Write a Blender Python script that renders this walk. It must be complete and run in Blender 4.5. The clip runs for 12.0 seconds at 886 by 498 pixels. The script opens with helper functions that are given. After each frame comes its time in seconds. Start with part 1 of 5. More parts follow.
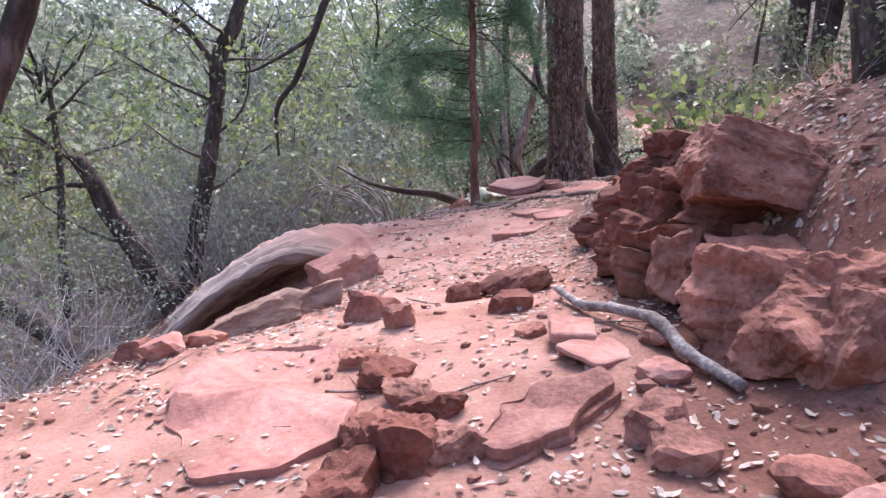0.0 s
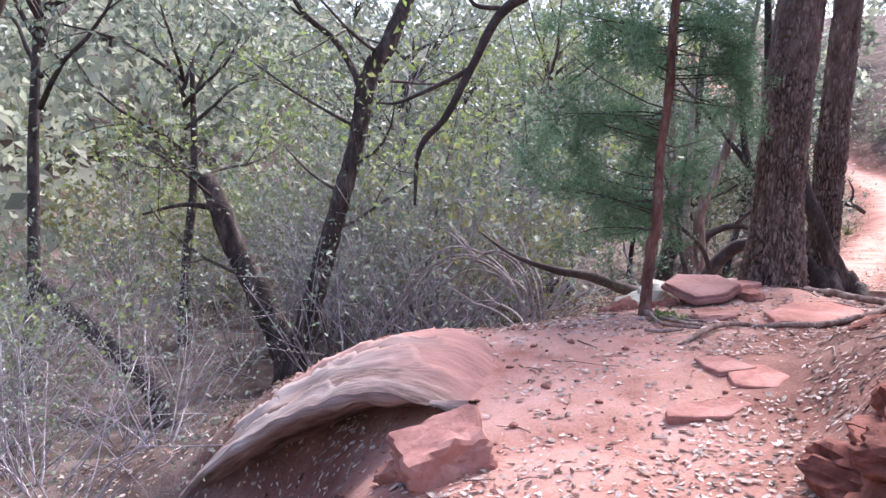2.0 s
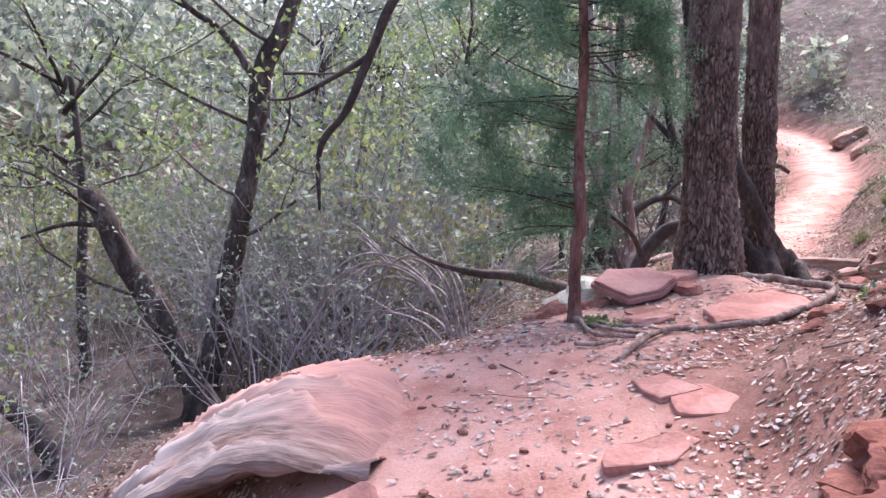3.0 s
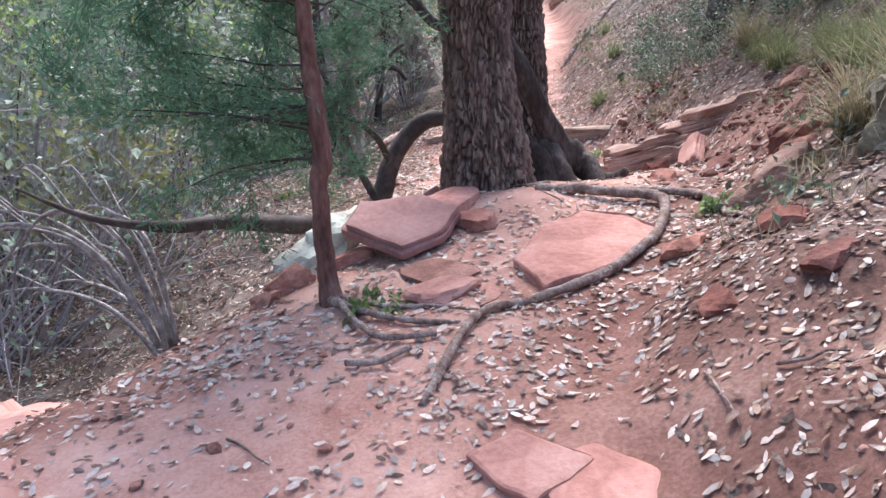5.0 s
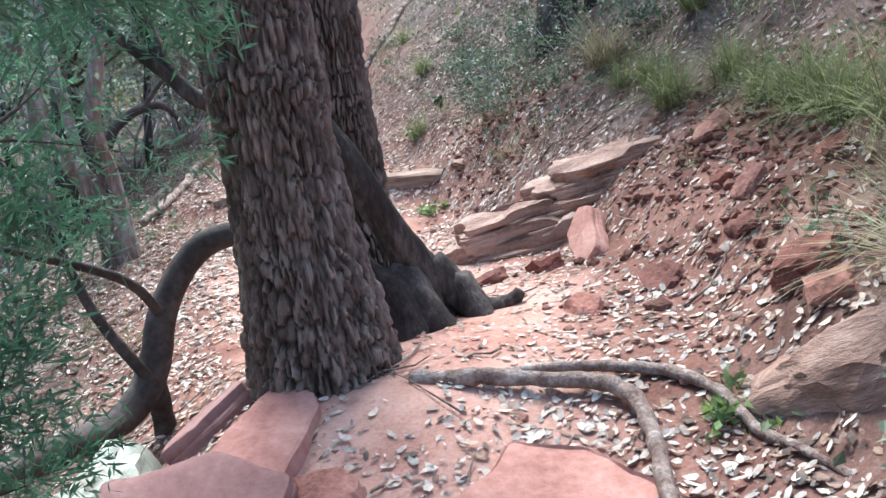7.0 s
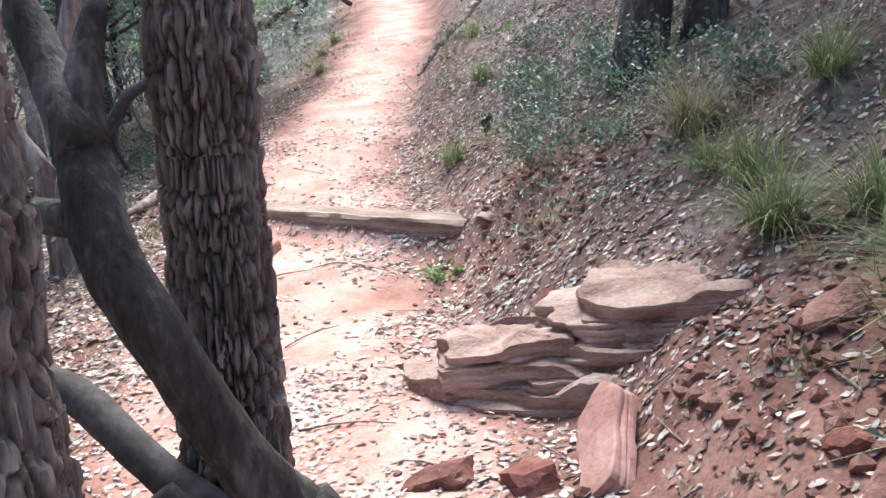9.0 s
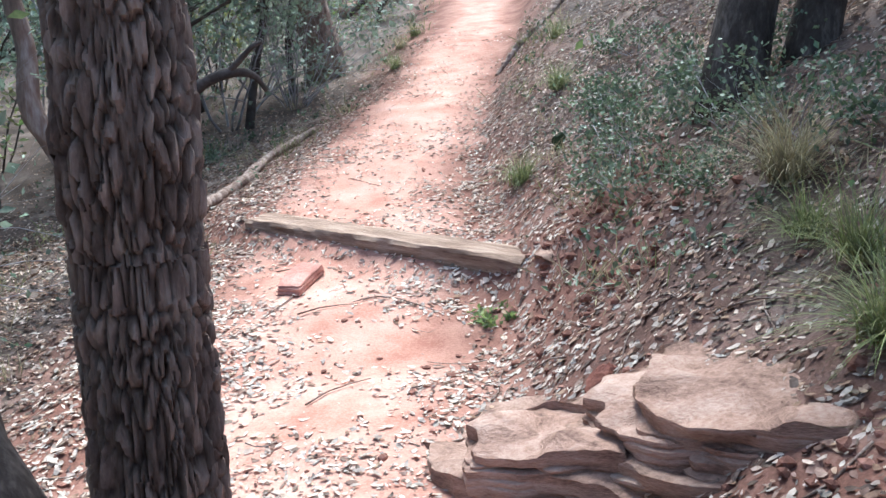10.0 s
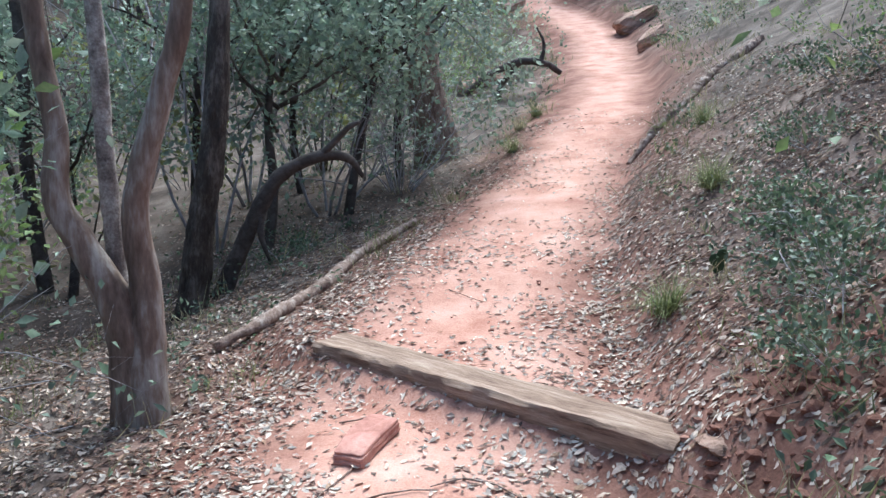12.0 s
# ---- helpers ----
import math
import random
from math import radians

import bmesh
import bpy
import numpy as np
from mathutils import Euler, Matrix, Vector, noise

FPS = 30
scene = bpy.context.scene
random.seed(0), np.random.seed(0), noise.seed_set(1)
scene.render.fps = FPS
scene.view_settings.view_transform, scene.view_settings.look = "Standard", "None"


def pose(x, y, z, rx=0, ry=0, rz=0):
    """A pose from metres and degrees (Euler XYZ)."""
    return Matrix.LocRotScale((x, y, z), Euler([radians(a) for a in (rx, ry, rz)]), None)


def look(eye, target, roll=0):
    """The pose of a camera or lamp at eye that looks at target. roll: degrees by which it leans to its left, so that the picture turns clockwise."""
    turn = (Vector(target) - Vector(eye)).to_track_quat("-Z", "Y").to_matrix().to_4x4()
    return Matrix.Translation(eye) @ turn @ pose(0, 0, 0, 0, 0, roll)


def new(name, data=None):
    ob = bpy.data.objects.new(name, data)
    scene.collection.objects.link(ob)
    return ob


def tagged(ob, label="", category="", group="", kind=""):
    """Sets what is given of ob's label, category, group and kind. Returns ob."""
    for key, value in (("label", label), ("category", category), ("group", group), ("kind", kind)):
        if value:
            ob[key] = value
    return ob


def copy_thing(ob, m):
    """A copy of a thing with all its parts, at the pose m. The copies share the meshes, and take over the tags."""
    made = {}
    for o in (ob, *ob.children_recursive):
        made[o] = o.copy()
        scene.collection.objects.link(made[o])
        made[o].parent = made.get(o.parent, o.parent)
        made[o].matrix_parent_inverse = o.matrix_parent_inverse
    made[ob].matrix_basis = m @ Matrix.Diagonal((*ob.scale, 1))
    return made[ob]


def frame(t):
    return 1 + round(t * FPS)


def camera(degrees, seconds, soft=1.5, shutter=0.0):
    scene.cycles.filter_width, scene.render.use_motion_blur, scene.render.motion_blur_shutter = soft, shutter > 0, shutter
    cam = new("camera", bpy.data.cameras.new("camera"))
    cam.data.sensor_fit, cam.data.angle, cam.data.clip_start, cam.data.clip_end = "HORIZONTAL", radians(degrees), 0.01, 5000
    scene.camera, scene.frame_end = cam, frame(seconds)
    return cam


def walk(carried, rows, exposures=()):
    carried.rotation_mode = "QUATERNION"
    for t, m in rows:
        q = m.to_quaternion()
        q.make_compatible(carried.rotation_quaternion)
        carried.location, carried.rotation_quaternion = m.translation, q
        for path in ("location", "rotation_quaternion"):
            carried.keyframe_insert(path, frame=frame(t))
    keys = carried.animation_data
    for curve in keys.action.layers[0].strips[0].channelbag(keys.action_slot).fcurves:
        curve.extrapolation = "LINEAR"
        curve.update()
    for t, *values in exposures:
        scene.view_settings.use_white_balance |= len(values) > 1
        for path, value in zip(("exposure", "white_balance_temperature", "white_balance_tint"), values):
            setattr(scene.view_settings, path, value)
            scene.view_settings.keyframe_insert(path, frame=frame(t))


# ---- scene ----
cam = camera(55.1, 12.0)
PATH = [
    (0, (0.064, 0.159, 1.487), (0.041, 2.159, 1.492), -0.7),
    (0.5, (0.044, 0.449, 1.728), (-0.166, 2.431, 1.557), 2.0),
    (1, (-0.015, 0.846, 1.935), (-0.197, 2.836, 1.847), 1.5),
    (1.5, (0.013, 1.235, 2.066), (-0.144, 3.229, 2.027), 3.9),
    (2, (0.019, 1.687, 2.185), (-0.373, 3.648, 2.174), 6.3),
    (2.5, (0.035, 2.065, 2.316), (-0.292, 4.038, 2.361), 4.3),
    (3, (0.083, 2.342, 2.387), (-0.159, 4.327, 2.34), 2.1),
    (3.2, (0.071, 2.468, 2.402), (-0.086, 4.454, 2.225), 1.2),
    (4.8, (-0.012, 3.968, 2.63), (0.325, 5.905, 2.262), -3.6),
    (5, (0.025, 4.186, 2.649), (0.439, 6.109, 2.285), -3.2),
    (5.5, (0.14, 4.678, 2.749), (0.761, 6.53, 2.321), -7.0),
    (6, (0.23, 5.11, 2.858), (0.882, 6.954, 2.443), -7.2),
    (6.5, (0.32, 5.573, 2.978), (1.166, 7.334, 2.551), -7.4),
    (7, (0.484, 5.966, 3.066), (1.322, 7.731, 2.641), -8.2),
    (7.2, (0.55, 6.095, 3.094), (1.385, 7.85, 2.622), -8.7),
    (8.8, (1.444, 7.104, 3.292), (2.129, 8.927, 2.836), -1.6),
    (9, (1.538, 7.197, 3.326), (2.208, 9.021, 2.856), -1.1),
    (9.5, (1.753, 7.391, 3.431), (2.326, 9.245, 2.948), 1.2),
    (10, (1.898, 7.703, 3.491), (2.378, 9.579, 2.988), 0.2),
    (10.5, (1.965, 7.953, 3.542), (2.347, 9.853, 3.048), 0.8),
    (11, (2.086, 8.32, 3.499), (2.347, 10.261, 3.092), 2.2),
    (11.5, (2.137, 8.733, 3.441), (2.352, 10.687, 3.068), 3.0),
    (12, (2.206, 9.058, 3.523), (2.427, 11.017, 3.187), 1.2),
]
walk(cam, [(t, look(eye, target, roll)) for t, eye, target, roll in PATH],
     [(0, 1.70, 6080, 19), (1.5, 1.84, 6080, 20), (3.2, 1.94, 6020, 22), (5.0, 1.86, 5800, 8), (7.0, 1.91, 5460, -5), (9.0, 1.83, 5480, -5), (12, 1.38, 5330, -7)])

# world, sun and exposure: an overcast day, soft light from above
world = bpy.data.worlds.new("world")
scene.world = world
world.use_nodes = True
wn = world.node_tree
sky = wn.nodes.new("ShaderNodeTexSky")
sky.sky_type, sky.sun_disc = "NISHITA", False
sky.sun_elevation, sky.sun_rotation = radians(58), radians(25)
sky.air_density, sky.dust_density = 1.0, 4.0
wn.nodes["Background"].inputs["Strength"].default_value = 0.12
wn.links.new(sky.outputs[0], wn.nodes["Background"].inputs["Color"])
sun = new("sun", bpy.data.lights.new("sun", "SUN"))
sun.data.energy, sun.data.angle, sun.data.color = 2.4, radians(28), (1.0, 0.96, 0.92)
sun.matrix_world = look((2.5, 8, 13), (0, 0, 0))


# ---- noise and terrain ----
def lattice(ix, iy, iz):
    h = (ix * 374761393 + iy * 668265263 + iz * 2147483647 + 1013904223) & 0xFFFFFFFF
    h = ((h ^ (h >> 13)) * 1274126177) & 0xFFFFFFFF
    return ((h ^ (h >> 16)) & 0xFFFF) / 32767.5 - 1.0


def vnoise(x, y, z=0.0):
    x, y, z = np.broadcast_arrays(np.asarray(x, float), np.asarray(y, float), np.asarray(z, float))
    ix, iy, iz = (np.floor(a).astype(np.int64) for a in (x, y, z))
    fx, fy, fz = x - ix, y - iy, z - iz
    fx, fy, fz = (f * f * (3 - 2 * f) for f in (fx, fy, fz))
    out = 0
    for a in (0, 1):
        for b in (0, 1):
            for c in (0, 1):
                w = (fx if a else 1 - fx) * (fy if b else 1 - fy) * (fz if c else 1 - fz)
                out = out + w * lattice(ix + a, iy + b, iz + c)
    return out


def fbm(x, y, z=0.0, octaves=4):
    out, amp = 0, 1.0
    for i in range(octaves):
        out = out + amp * vnoise(x * 2 ** i + 17.3 * i, y * 2 ** i - 9.1 * i, z * 2 ** i + 3.7 * i)
        amp *= 0.5
    return out


# stations along the trail: y, middle x, height
TRAIL = np.array([
    (-30, 0, -4),
    (-3, 0, -0.55),
    (0.2, 0, 0.12),
    (2, 0, 0.8),
    (3.2, 0, 1.09),
    (4.6, 0, 1.32),
    (6.4, 0, 1.7),
    (7.4, 0.7, 1.88),
    (8.7, 1.9, 2.06),
    (10, 2.3, 1.88),
    (11.5, 2.5, 1.85),
    (12.6, 2.6, 2.03),
    (14.2, 3.0, 2.16),
    (15.2, 3.35, 2.36),
    (18.05, 4.54, 2.78),
    (20.3, 5.6, 3.30),
    (23.1, 6.6, 3.85),
    (27.5, 7.75, 4.60),
    (31, 8.4, 5.4),
    (34.5, 8.5, 6.2),
    (38.7, 7.1, 7.2),
    (44, 4.6, 8.4),
    (60, 2, 11.0),
])
# y, half width left and right, riser height and slope of the bank on the right, slope on the left
SIDES = np.array([
    (-30, 1.4, 1.4, 0.3, 0.45, 0.5),
    (0.2, 2.0, 1.3, 0.35, 0.6, 0.7),
    (2.3, 2.0, 1.35, 0.45, 0.6, 0.8),
    (3.2, 1.7, 1.22, 0.55, 0.50, 0.9),
    (4.4, 0.9, 0.82, 0.42, 0.45, 0.9),
    (6.4, 1.5, 1, 0.05, 0.36, 0.9),
    (7.4, 1.1, 1.3, 0.08, 0.58, 0.8),
    (8.7, 0.9, 0.85, 0.1, 0.66, 0.7),
    (10, 1.3, 0.65, 0.12, 0.66, 0.5),
    (11.5, 1.3, 0.75, 0.2, 0.68, 0.34),
    (12.6, 1, 1, 0.2, 0.62, 0.22),
    (14.2, 1, 0.95, 0.15, 0.60, 0.24),
    (15.2, 0.95, 0.85, 0.12, 0.58, 0.45),
    (18.6, 0.8, 0.7, 0.2, 0.6, 0.45),
    (23.4, 0.75, 0.7, 0.2, 0.55, 0.35),
    (34, 0.8, 0.8, 0.15, 0.35, 0.25),
    (60, 0.9, 0.9, 0.1, 0.25, 0.2),
])
SMOOTH = np.linspace(-30, 60, 901)
RAILS = []
for column, at in [(c, TRAIL[:, 0]) for c in TRAIL.T[1:]] + [(c, SIDES[:, 0]) for c in SIDES.T[1:]]:
    c = np.interp(SMOOTH, at, column)
    k = np.hanning(11) / np.hanning(11).sum()
    RAILS.append(np.convolve(np.pad(c, 5, mode="edge"), k, "valid"))


def soften(d, r=0.15):
    return 0.5 * (d + np.sqrt(d * d + r * r))


def ground(x, y, fine=True):
    """Height of the ground."""
    x, y = np.asarray(x, float), np.asarray(y, float)
    xc, zc, wl, wr, rise, bank, fall = (np.interp(y, SMOOTH, r) for r in RAILS)
    d = x - xc
    right = soften(d - wr, 0.08)
    left = soften(-d - wl, 0.25)
    z = zc + 0.10 * np.clip(d, -1.2, 1.2)
    z = z + rise * (1 - np.exp(-right / 0.18)) + bank * np.where(right < 9, right, 9 + 0.55 * (right - 9))
    depth = 1.9 + 0.02 * np.clip(y, 0, 60)
    z = z - depth * (1 - np.exp(-fall * left / depth)) + 0.42 * soften(left - 10.0, 2.0) * np.clip((90 - left) / 80, 0.3, 1)
    z = z + 0.30 * np.clip(y - 36, 0, None) * np.clip((x + 14) / 12, 0, 1) * np.clip((160 - y) / 120, 0, 1)
    # the step held up by the timber across the trail
    s = (x - 1.95) * 0.769 + (y - 13.85) * 0.639
    z = z + 0.05 * (np.tanh(s / 0.07) - 0.5) * np.exp(-(s / 1.2) ** 2) * np.exp(-np.clip(np.abs(x - 2.7) - 0.8, 0, 9) ** 2 / 0.1)
    z = z + 0.13 * np.exp(-((x - 1.15) ** 2 + (y - 8.35) ** 2) / 0.35)
    # the hollow under the ledge
    z = z - 1.15 * np.exp(-((x + 1.80) / 0.68) ** 2 - ((y - 5.25) / 0.85) ** 2)
    away = np.clip((np.abs(d) - 0.5) / 1.5, 0, 1)
    z = z + 0.10 * fbm(x * 0.6, y * 0.6, 0.0, 2) * (0.25 + away) + 0.025 * fbm(x * 2.4, y * 2.4, 0.0, 2) * (0.25 + away) * np.exp(-np.clip(y - 18, 0, 99) / 4)
    if fine:
        z = z + np.exp(-np.clip(y - 14, 0, 99) / 3) * ( (0.010 + 0.035 * away) * fbm(x * 3.1, y * 3.1, 2.0) + (0.006 + 0.012 * away) * fbm(x * 11, y * 11, 5.0, 3))
    return z


def gz(x, y):
    return float(ground(x, y))


# ---- materials ----
def mat(name, colours, scale=6.0, rough=0.85, bump=0.3, stretch=(1, 1, 1), fine=60.0, vary=0.0, island=0.0, spec=0.12, through_light=0.0, streak=0.0):
    """A worn natural surface: colours mixed by noise at two scales, with relief. vary: by object, island: by loose piece."""
    m = bpy.data.materials.new(name)
    m.use_nodes = True
    t = m.node_tree
    n, l = t.nodes, t.links
    bsdf = n["Principled BSDF"]
    co = n.new("ShaderNodeTexCoord")
    mp = n.new("ShaderNodeMapping")
    mp.inputs["Scale"].default_value = stretch
    l.new(co.outputs["Object"], mp.inputs["Vector"])
    big, small = n.new("ShaderNodeTexNoise"), n.new("ShaderNodeTexNoise")
    for node, s, d in ((big, scale, 6.0), (small, fine, 5.0)):
        node.inputs["Scale"].default_value, node.inputs["Detail"].default_value, node.inputs["Roughness"].default_value = s, d, 0.62
        l.new(mp.outputs[0], node.inputs["Vector"])
    mix = n.new("ShaderNodeMath")
    mix.operation = "MULTIPLY_ADD"
    mix.inputs[1].default_value = 0.33
    l.new(small.outputs["Fac"], mix.inputs[0])
    half = n.new("ShaderNodeMath")
    half.operation = "MULTIPLY"
    half.inputs[1].default_value = 0.67
    l.new(big.outputs["Fac"], half.inputs[0])
    l.new(half.outputs[0], mix.inputs[2])
    ramp = n.new("ShaderNodeValToRGB")
    ramp.color_ramp.elements[0].position, ramp.color_ramp.elements[1].position = 0.34, 0.66
    ramp.color_ramp.elements[0].color = (*colours[0], 1)
    ramp.color_ramp.elements[1].color = (*colours[-1], 1)
    for i, c in enumerate(colours[1:-1]):
        e = ramp.color_ramp.elements.new(0.34 + 0.32 * (i + 1) / (len(colours) - 1))
        e.color = (*c, 1)
    l.new(mix.outputs[0], ramp.inputs["Fac"])
    colour = ramp.outputs["Color"]
    if vary or island:
        hsv = n.new("ShaderNodeHueSaturation")
        src = n.new("ShaderNodeObjectInfo").outputs["Random"] if vary else n.new("ShaderNodeNewGeometry").outputs["Random Per Island"]
        k = vary or island
        for socket, mid, width in (("Value", 1.0, 0.9 * k), ("Hue", 0.5, 0.025 * k), ("Saturation", 1.0, 0.4 * k)):
            r = n.new("ShaderNodeMapRange")
            r.inputs["To Min"].default_value, r.inputs["To Max"].default_value = mid - width, mid + width
            if socket == "Hue":
                w = n.new("ShaderNodeMath")
                w.operation = "PINGPONG"
                w.inputs[1].default_value = 0.31
                l.new(src, w.inputs[0])
                r.inputs["From Max"].default_value = 0.31
                l.new(w.outputs[0], r.inputs["Value"])
            else:
                l.new(src, r.inputs["Value"])
            l.new(r.outputs[0], hsv.inputs[socket])
        l.new(colour, hsv.inputs["Color"])
        colour = hsv.outputs["Color"]
    l.new(colour, bsdf.inputs["Base Color"])
    bsdf.inputs["Roughness"].default_value = rough
    bsdf.inputs["Specular IOR Level"].default_value = spec
    if bump:
        b = n.new("ShaderNodeBump")
        b.inputs["Strength"].default_value, b.inputs["Distance"].default_value = bump, 0.02
        l.new(mix.outputs[0], b.inputs["Height"])
        l.new(b.outputs[0], bsdf.inputs["Normal"])
    if through_light:
        tr = n.new("ShaderNodeBsdfTranslucent")
        l.new(colour, tr.inputs["Color"])
        add = n.new("ShaderNodeMixShader")
        add.inputs[0].default_value = through_light
        l.new(bsdf.outputs[0], add.inputs[1])
        l.new(tr.outputs[0], add.inputs[2])
        l.new(add.outputs[0], n["Material Output"].inputs["Surface"])
    return m


SOIL = mat("red_soil", [(0.085, 0.038, 0.029), (0.18, 0.084, 0.064), (0.31, 0.165, 0.13)], 2.6, 0.95, 0.9, fine=70)
TRAIL_SOIL = [(0.30, 0.134, 0.100), (0.44, 0.24, 0.188), (0.53, 0.325, 0.268)]
ROCK = mat("red_sandstone", [(0.10, 0.047, 0.038), (0.30, 0.135, 0.104), (0.44, 0.235, 0.19)], 4.0, 0.9, 1.0, vary=0.14, fine=48)
ROCK_DARK = mat("dark_red_rock", [(0.085, 0.034, 0.028), (0.18, 0.072, 0.054), (0.29, 0.135, 0.10)], 5.0, 0.9, 1.0, vary=0.12, fine=50)
SLAB = mat("pink_slab_stone", [(0.23, 0.10, 0.082), (0.39, 0.19, 0.155), (0.50, 0.285, 0.24)], 3.2, 0.9, 0.8, vary=0.10, fine=34)
MAUVE = mat("mauve_slab_stone", [(0.20, 0.095, 0.088), (0.29, 0.15, 0.138), (0.38, 0.22, 0.205)], 2.6, 0.85, 0.5, vary=0.08, fine=35)
BUFF = mat("buff_sandstone", [(0.10, 0.058, 0.045), (0.31, 0.19, 0.148), (0.46, 0.325, 0.27)], 3.5, 0.9, 1.0, stretch=(1, 1, 5), fine=45, vary=0.08)
LEDGE = mat("weathered_ledge_rock", [(0.025, 0.018, 0.016), (0.085, 0.056, 0.048), (0.22, 0.145, 0.122), (0.32, 0.235, 0.205), (0.52, 0.45, 0.42)], 1.15, 0.85, 0.9, fine=7)
LICHEN = mat("pale_lichen_rock", [(0.24, 0.17, 0.14), (0.40, 0.39, 0.33), (0.54, 0.56, 0.49)], 5.0, 0.9, 0.4, fine=50)
BARK = mat("dark_furrowed_bark", [(0.075, 0.048, 0.039), (0.195, 0.138, 0.116), (0.34, 0.265, 0.228)], 18.0, 0.95, 0.9, stretch=(1, 1, 0.3), fine=60)
BARK_SMOOTH = mat("dark_smooth_bark", [(0.020, 0.015, 0.013), (0.060, 0.046, 0.040), (0.17, 0.138, 0.125)], 9.0, 0.85, 0.9, stretch=(1, 1, 0.35), fine=50)
BARK_PINE = mat("reddish_sapling_bark", [(0.055, 0.028, 0.023), (0.16, 0.082, 0.066), (0.27, 0.17, 0.145)], 14.0, 0.9, 0.9, stretch=(1, 1, 0.3), fine=70)
BARK_PALE = mat("peeling_pale_bark", [(0.055, 0.034, 0.028), (0.18, 0.125, 0.105), (0.40, 0.36, 0.345)], 6.0, 0.8, 0.4, stretch=(1, 1, 0.25), fine=30)
TWIG = mat("grey_twigs", [(0.14, 0.12, 0.13), (0.30, 0.27, 0.285), (0.52, 0.48, 0.50)], 4.0, 0.9, 0.2, vary=0.25, fine=20)
TWIG_DARK = mat("dark_branches", [(0.03, 0.024, 0.022), (0.07, 0.055, 0.05), (0.13, 0.105, 0.10)], 6.0, 0.9, 0.3, vary=0.15, fine=30)
ROOT = mat("weathered_root_wood", [(0.085, 0.05, 0.04), (0.24, 0.165, 0.138), (0.46, 0.38, 0.345)], 16.0, 0.9, 1.0, stretch=(1, 1, 1), fine=90)
DEADWOOD = mat("grey_dead_wood", [(0.08, 0.062, 0.056), (0.24, 0.20, 0.19), (0.48, 0.44, 0.42)], 14.0, 0.85, 0.9, fine=80)
TIMBER = mat("sawn_timber", [(0.10, 0.06, 0.046), (0.25, 0.165, 0.126), (0.40, 0.30, 0.245)], 4.0, 0.9, 0.6, stretch=(0.5, 6, 6), fine=24)
LEAF = mat("green_leaves", [(0.085, 0.125, 0.045), (0.18, 0.23, 0.09), (0.30, 0.33, 0.16)], 3.0, 0.55, 0, island=0.45, spec=0.4, through_light=0.45)
LEAF_GREY = mat("grey_green_leaves", [(0.10, 0.14, 0.10), (0.19, 0.235, 0.175), (0.31, 0.345, 0.28)], 3.0, 0.5, 0, island=0.45, spec=0.4, through_light=0.35)
LEAF_YELLOW = mat("yellowing_leaves", [(0.12, 0.125, 0.055), (0.22, 0.22, 0.10), (0.34, 0.32, 0.17)], 3.0, 0.6, 0, island=0.35, through_light=0.35)
NEEDLE = mat("juniper_sprays", [(0.055, 0.115, 0.065), (0.115, 0.21, 0.125), (0.21, 0.32, 0.205)], 4.0, 0.6, 0, island=0.3, through_light=0.35)
GRASS = mat("grass_blades", [(0.10, 0.13, 0.05), (0.19, 0.20, 0.09), (0.34, 0.30, 0.18)], 5.0, 0.65, 0, island=0.4, through_light=0.25)
GRASS_DRY = mat("dry_grass_blades", [(0.17, 0.14, 0.08), (0.32, 0.27, 0.17), (0.46, 0.40, 0.28)], 5.0, 0.7, 0, island=0.35, through_light=0.25)
# paler and greyer than the near leaves: distance haze put into the colour
LEAF_FAR = mat("hazy_far_leaves", [(0.17, 0.20, 0.145), (0.29, 0.315, 0.24), (0.45, 0.46, 0.39)], 0.4, 0.7, 0, island=0.45, through_light=0.42)
MOSSY = mat("mossy_grey_rock", [(0.05, 0.042, 0.03), (0.15, 0.125, 0.085), (0.30, 0.26, 0.19)], 4.0, 0.9, 0.8, fine=45)
LEAF_BANK = mat("dark_shrub_leaves", [(0.05, 0.072, 0.04), (0.10, 0.13, 0.078), (0.18, 0.20, 0.14)], 3.0, 0.5, 0, island=0.5, spec=0.4, through_light=0.25)
LITTER_BROWN = mat("browned_oak_leaves", [(0.09, 0.055, 0.045), (0.20, 0.13, 0.105), (0.36, 0.265, 0.22)], 9.0, 0.85, 0, island=0.55, spec=0.08, through_light=0.1)
LITTER = mat("fallen_oak_leaves", [(0.30, 0.21, 0.175), (0.47, 0.375, 0.325), (0.66, 0.58, 0.52)], 9.0, 0.85, 0, island=0.4, spec=0.08, through_light=0.1)


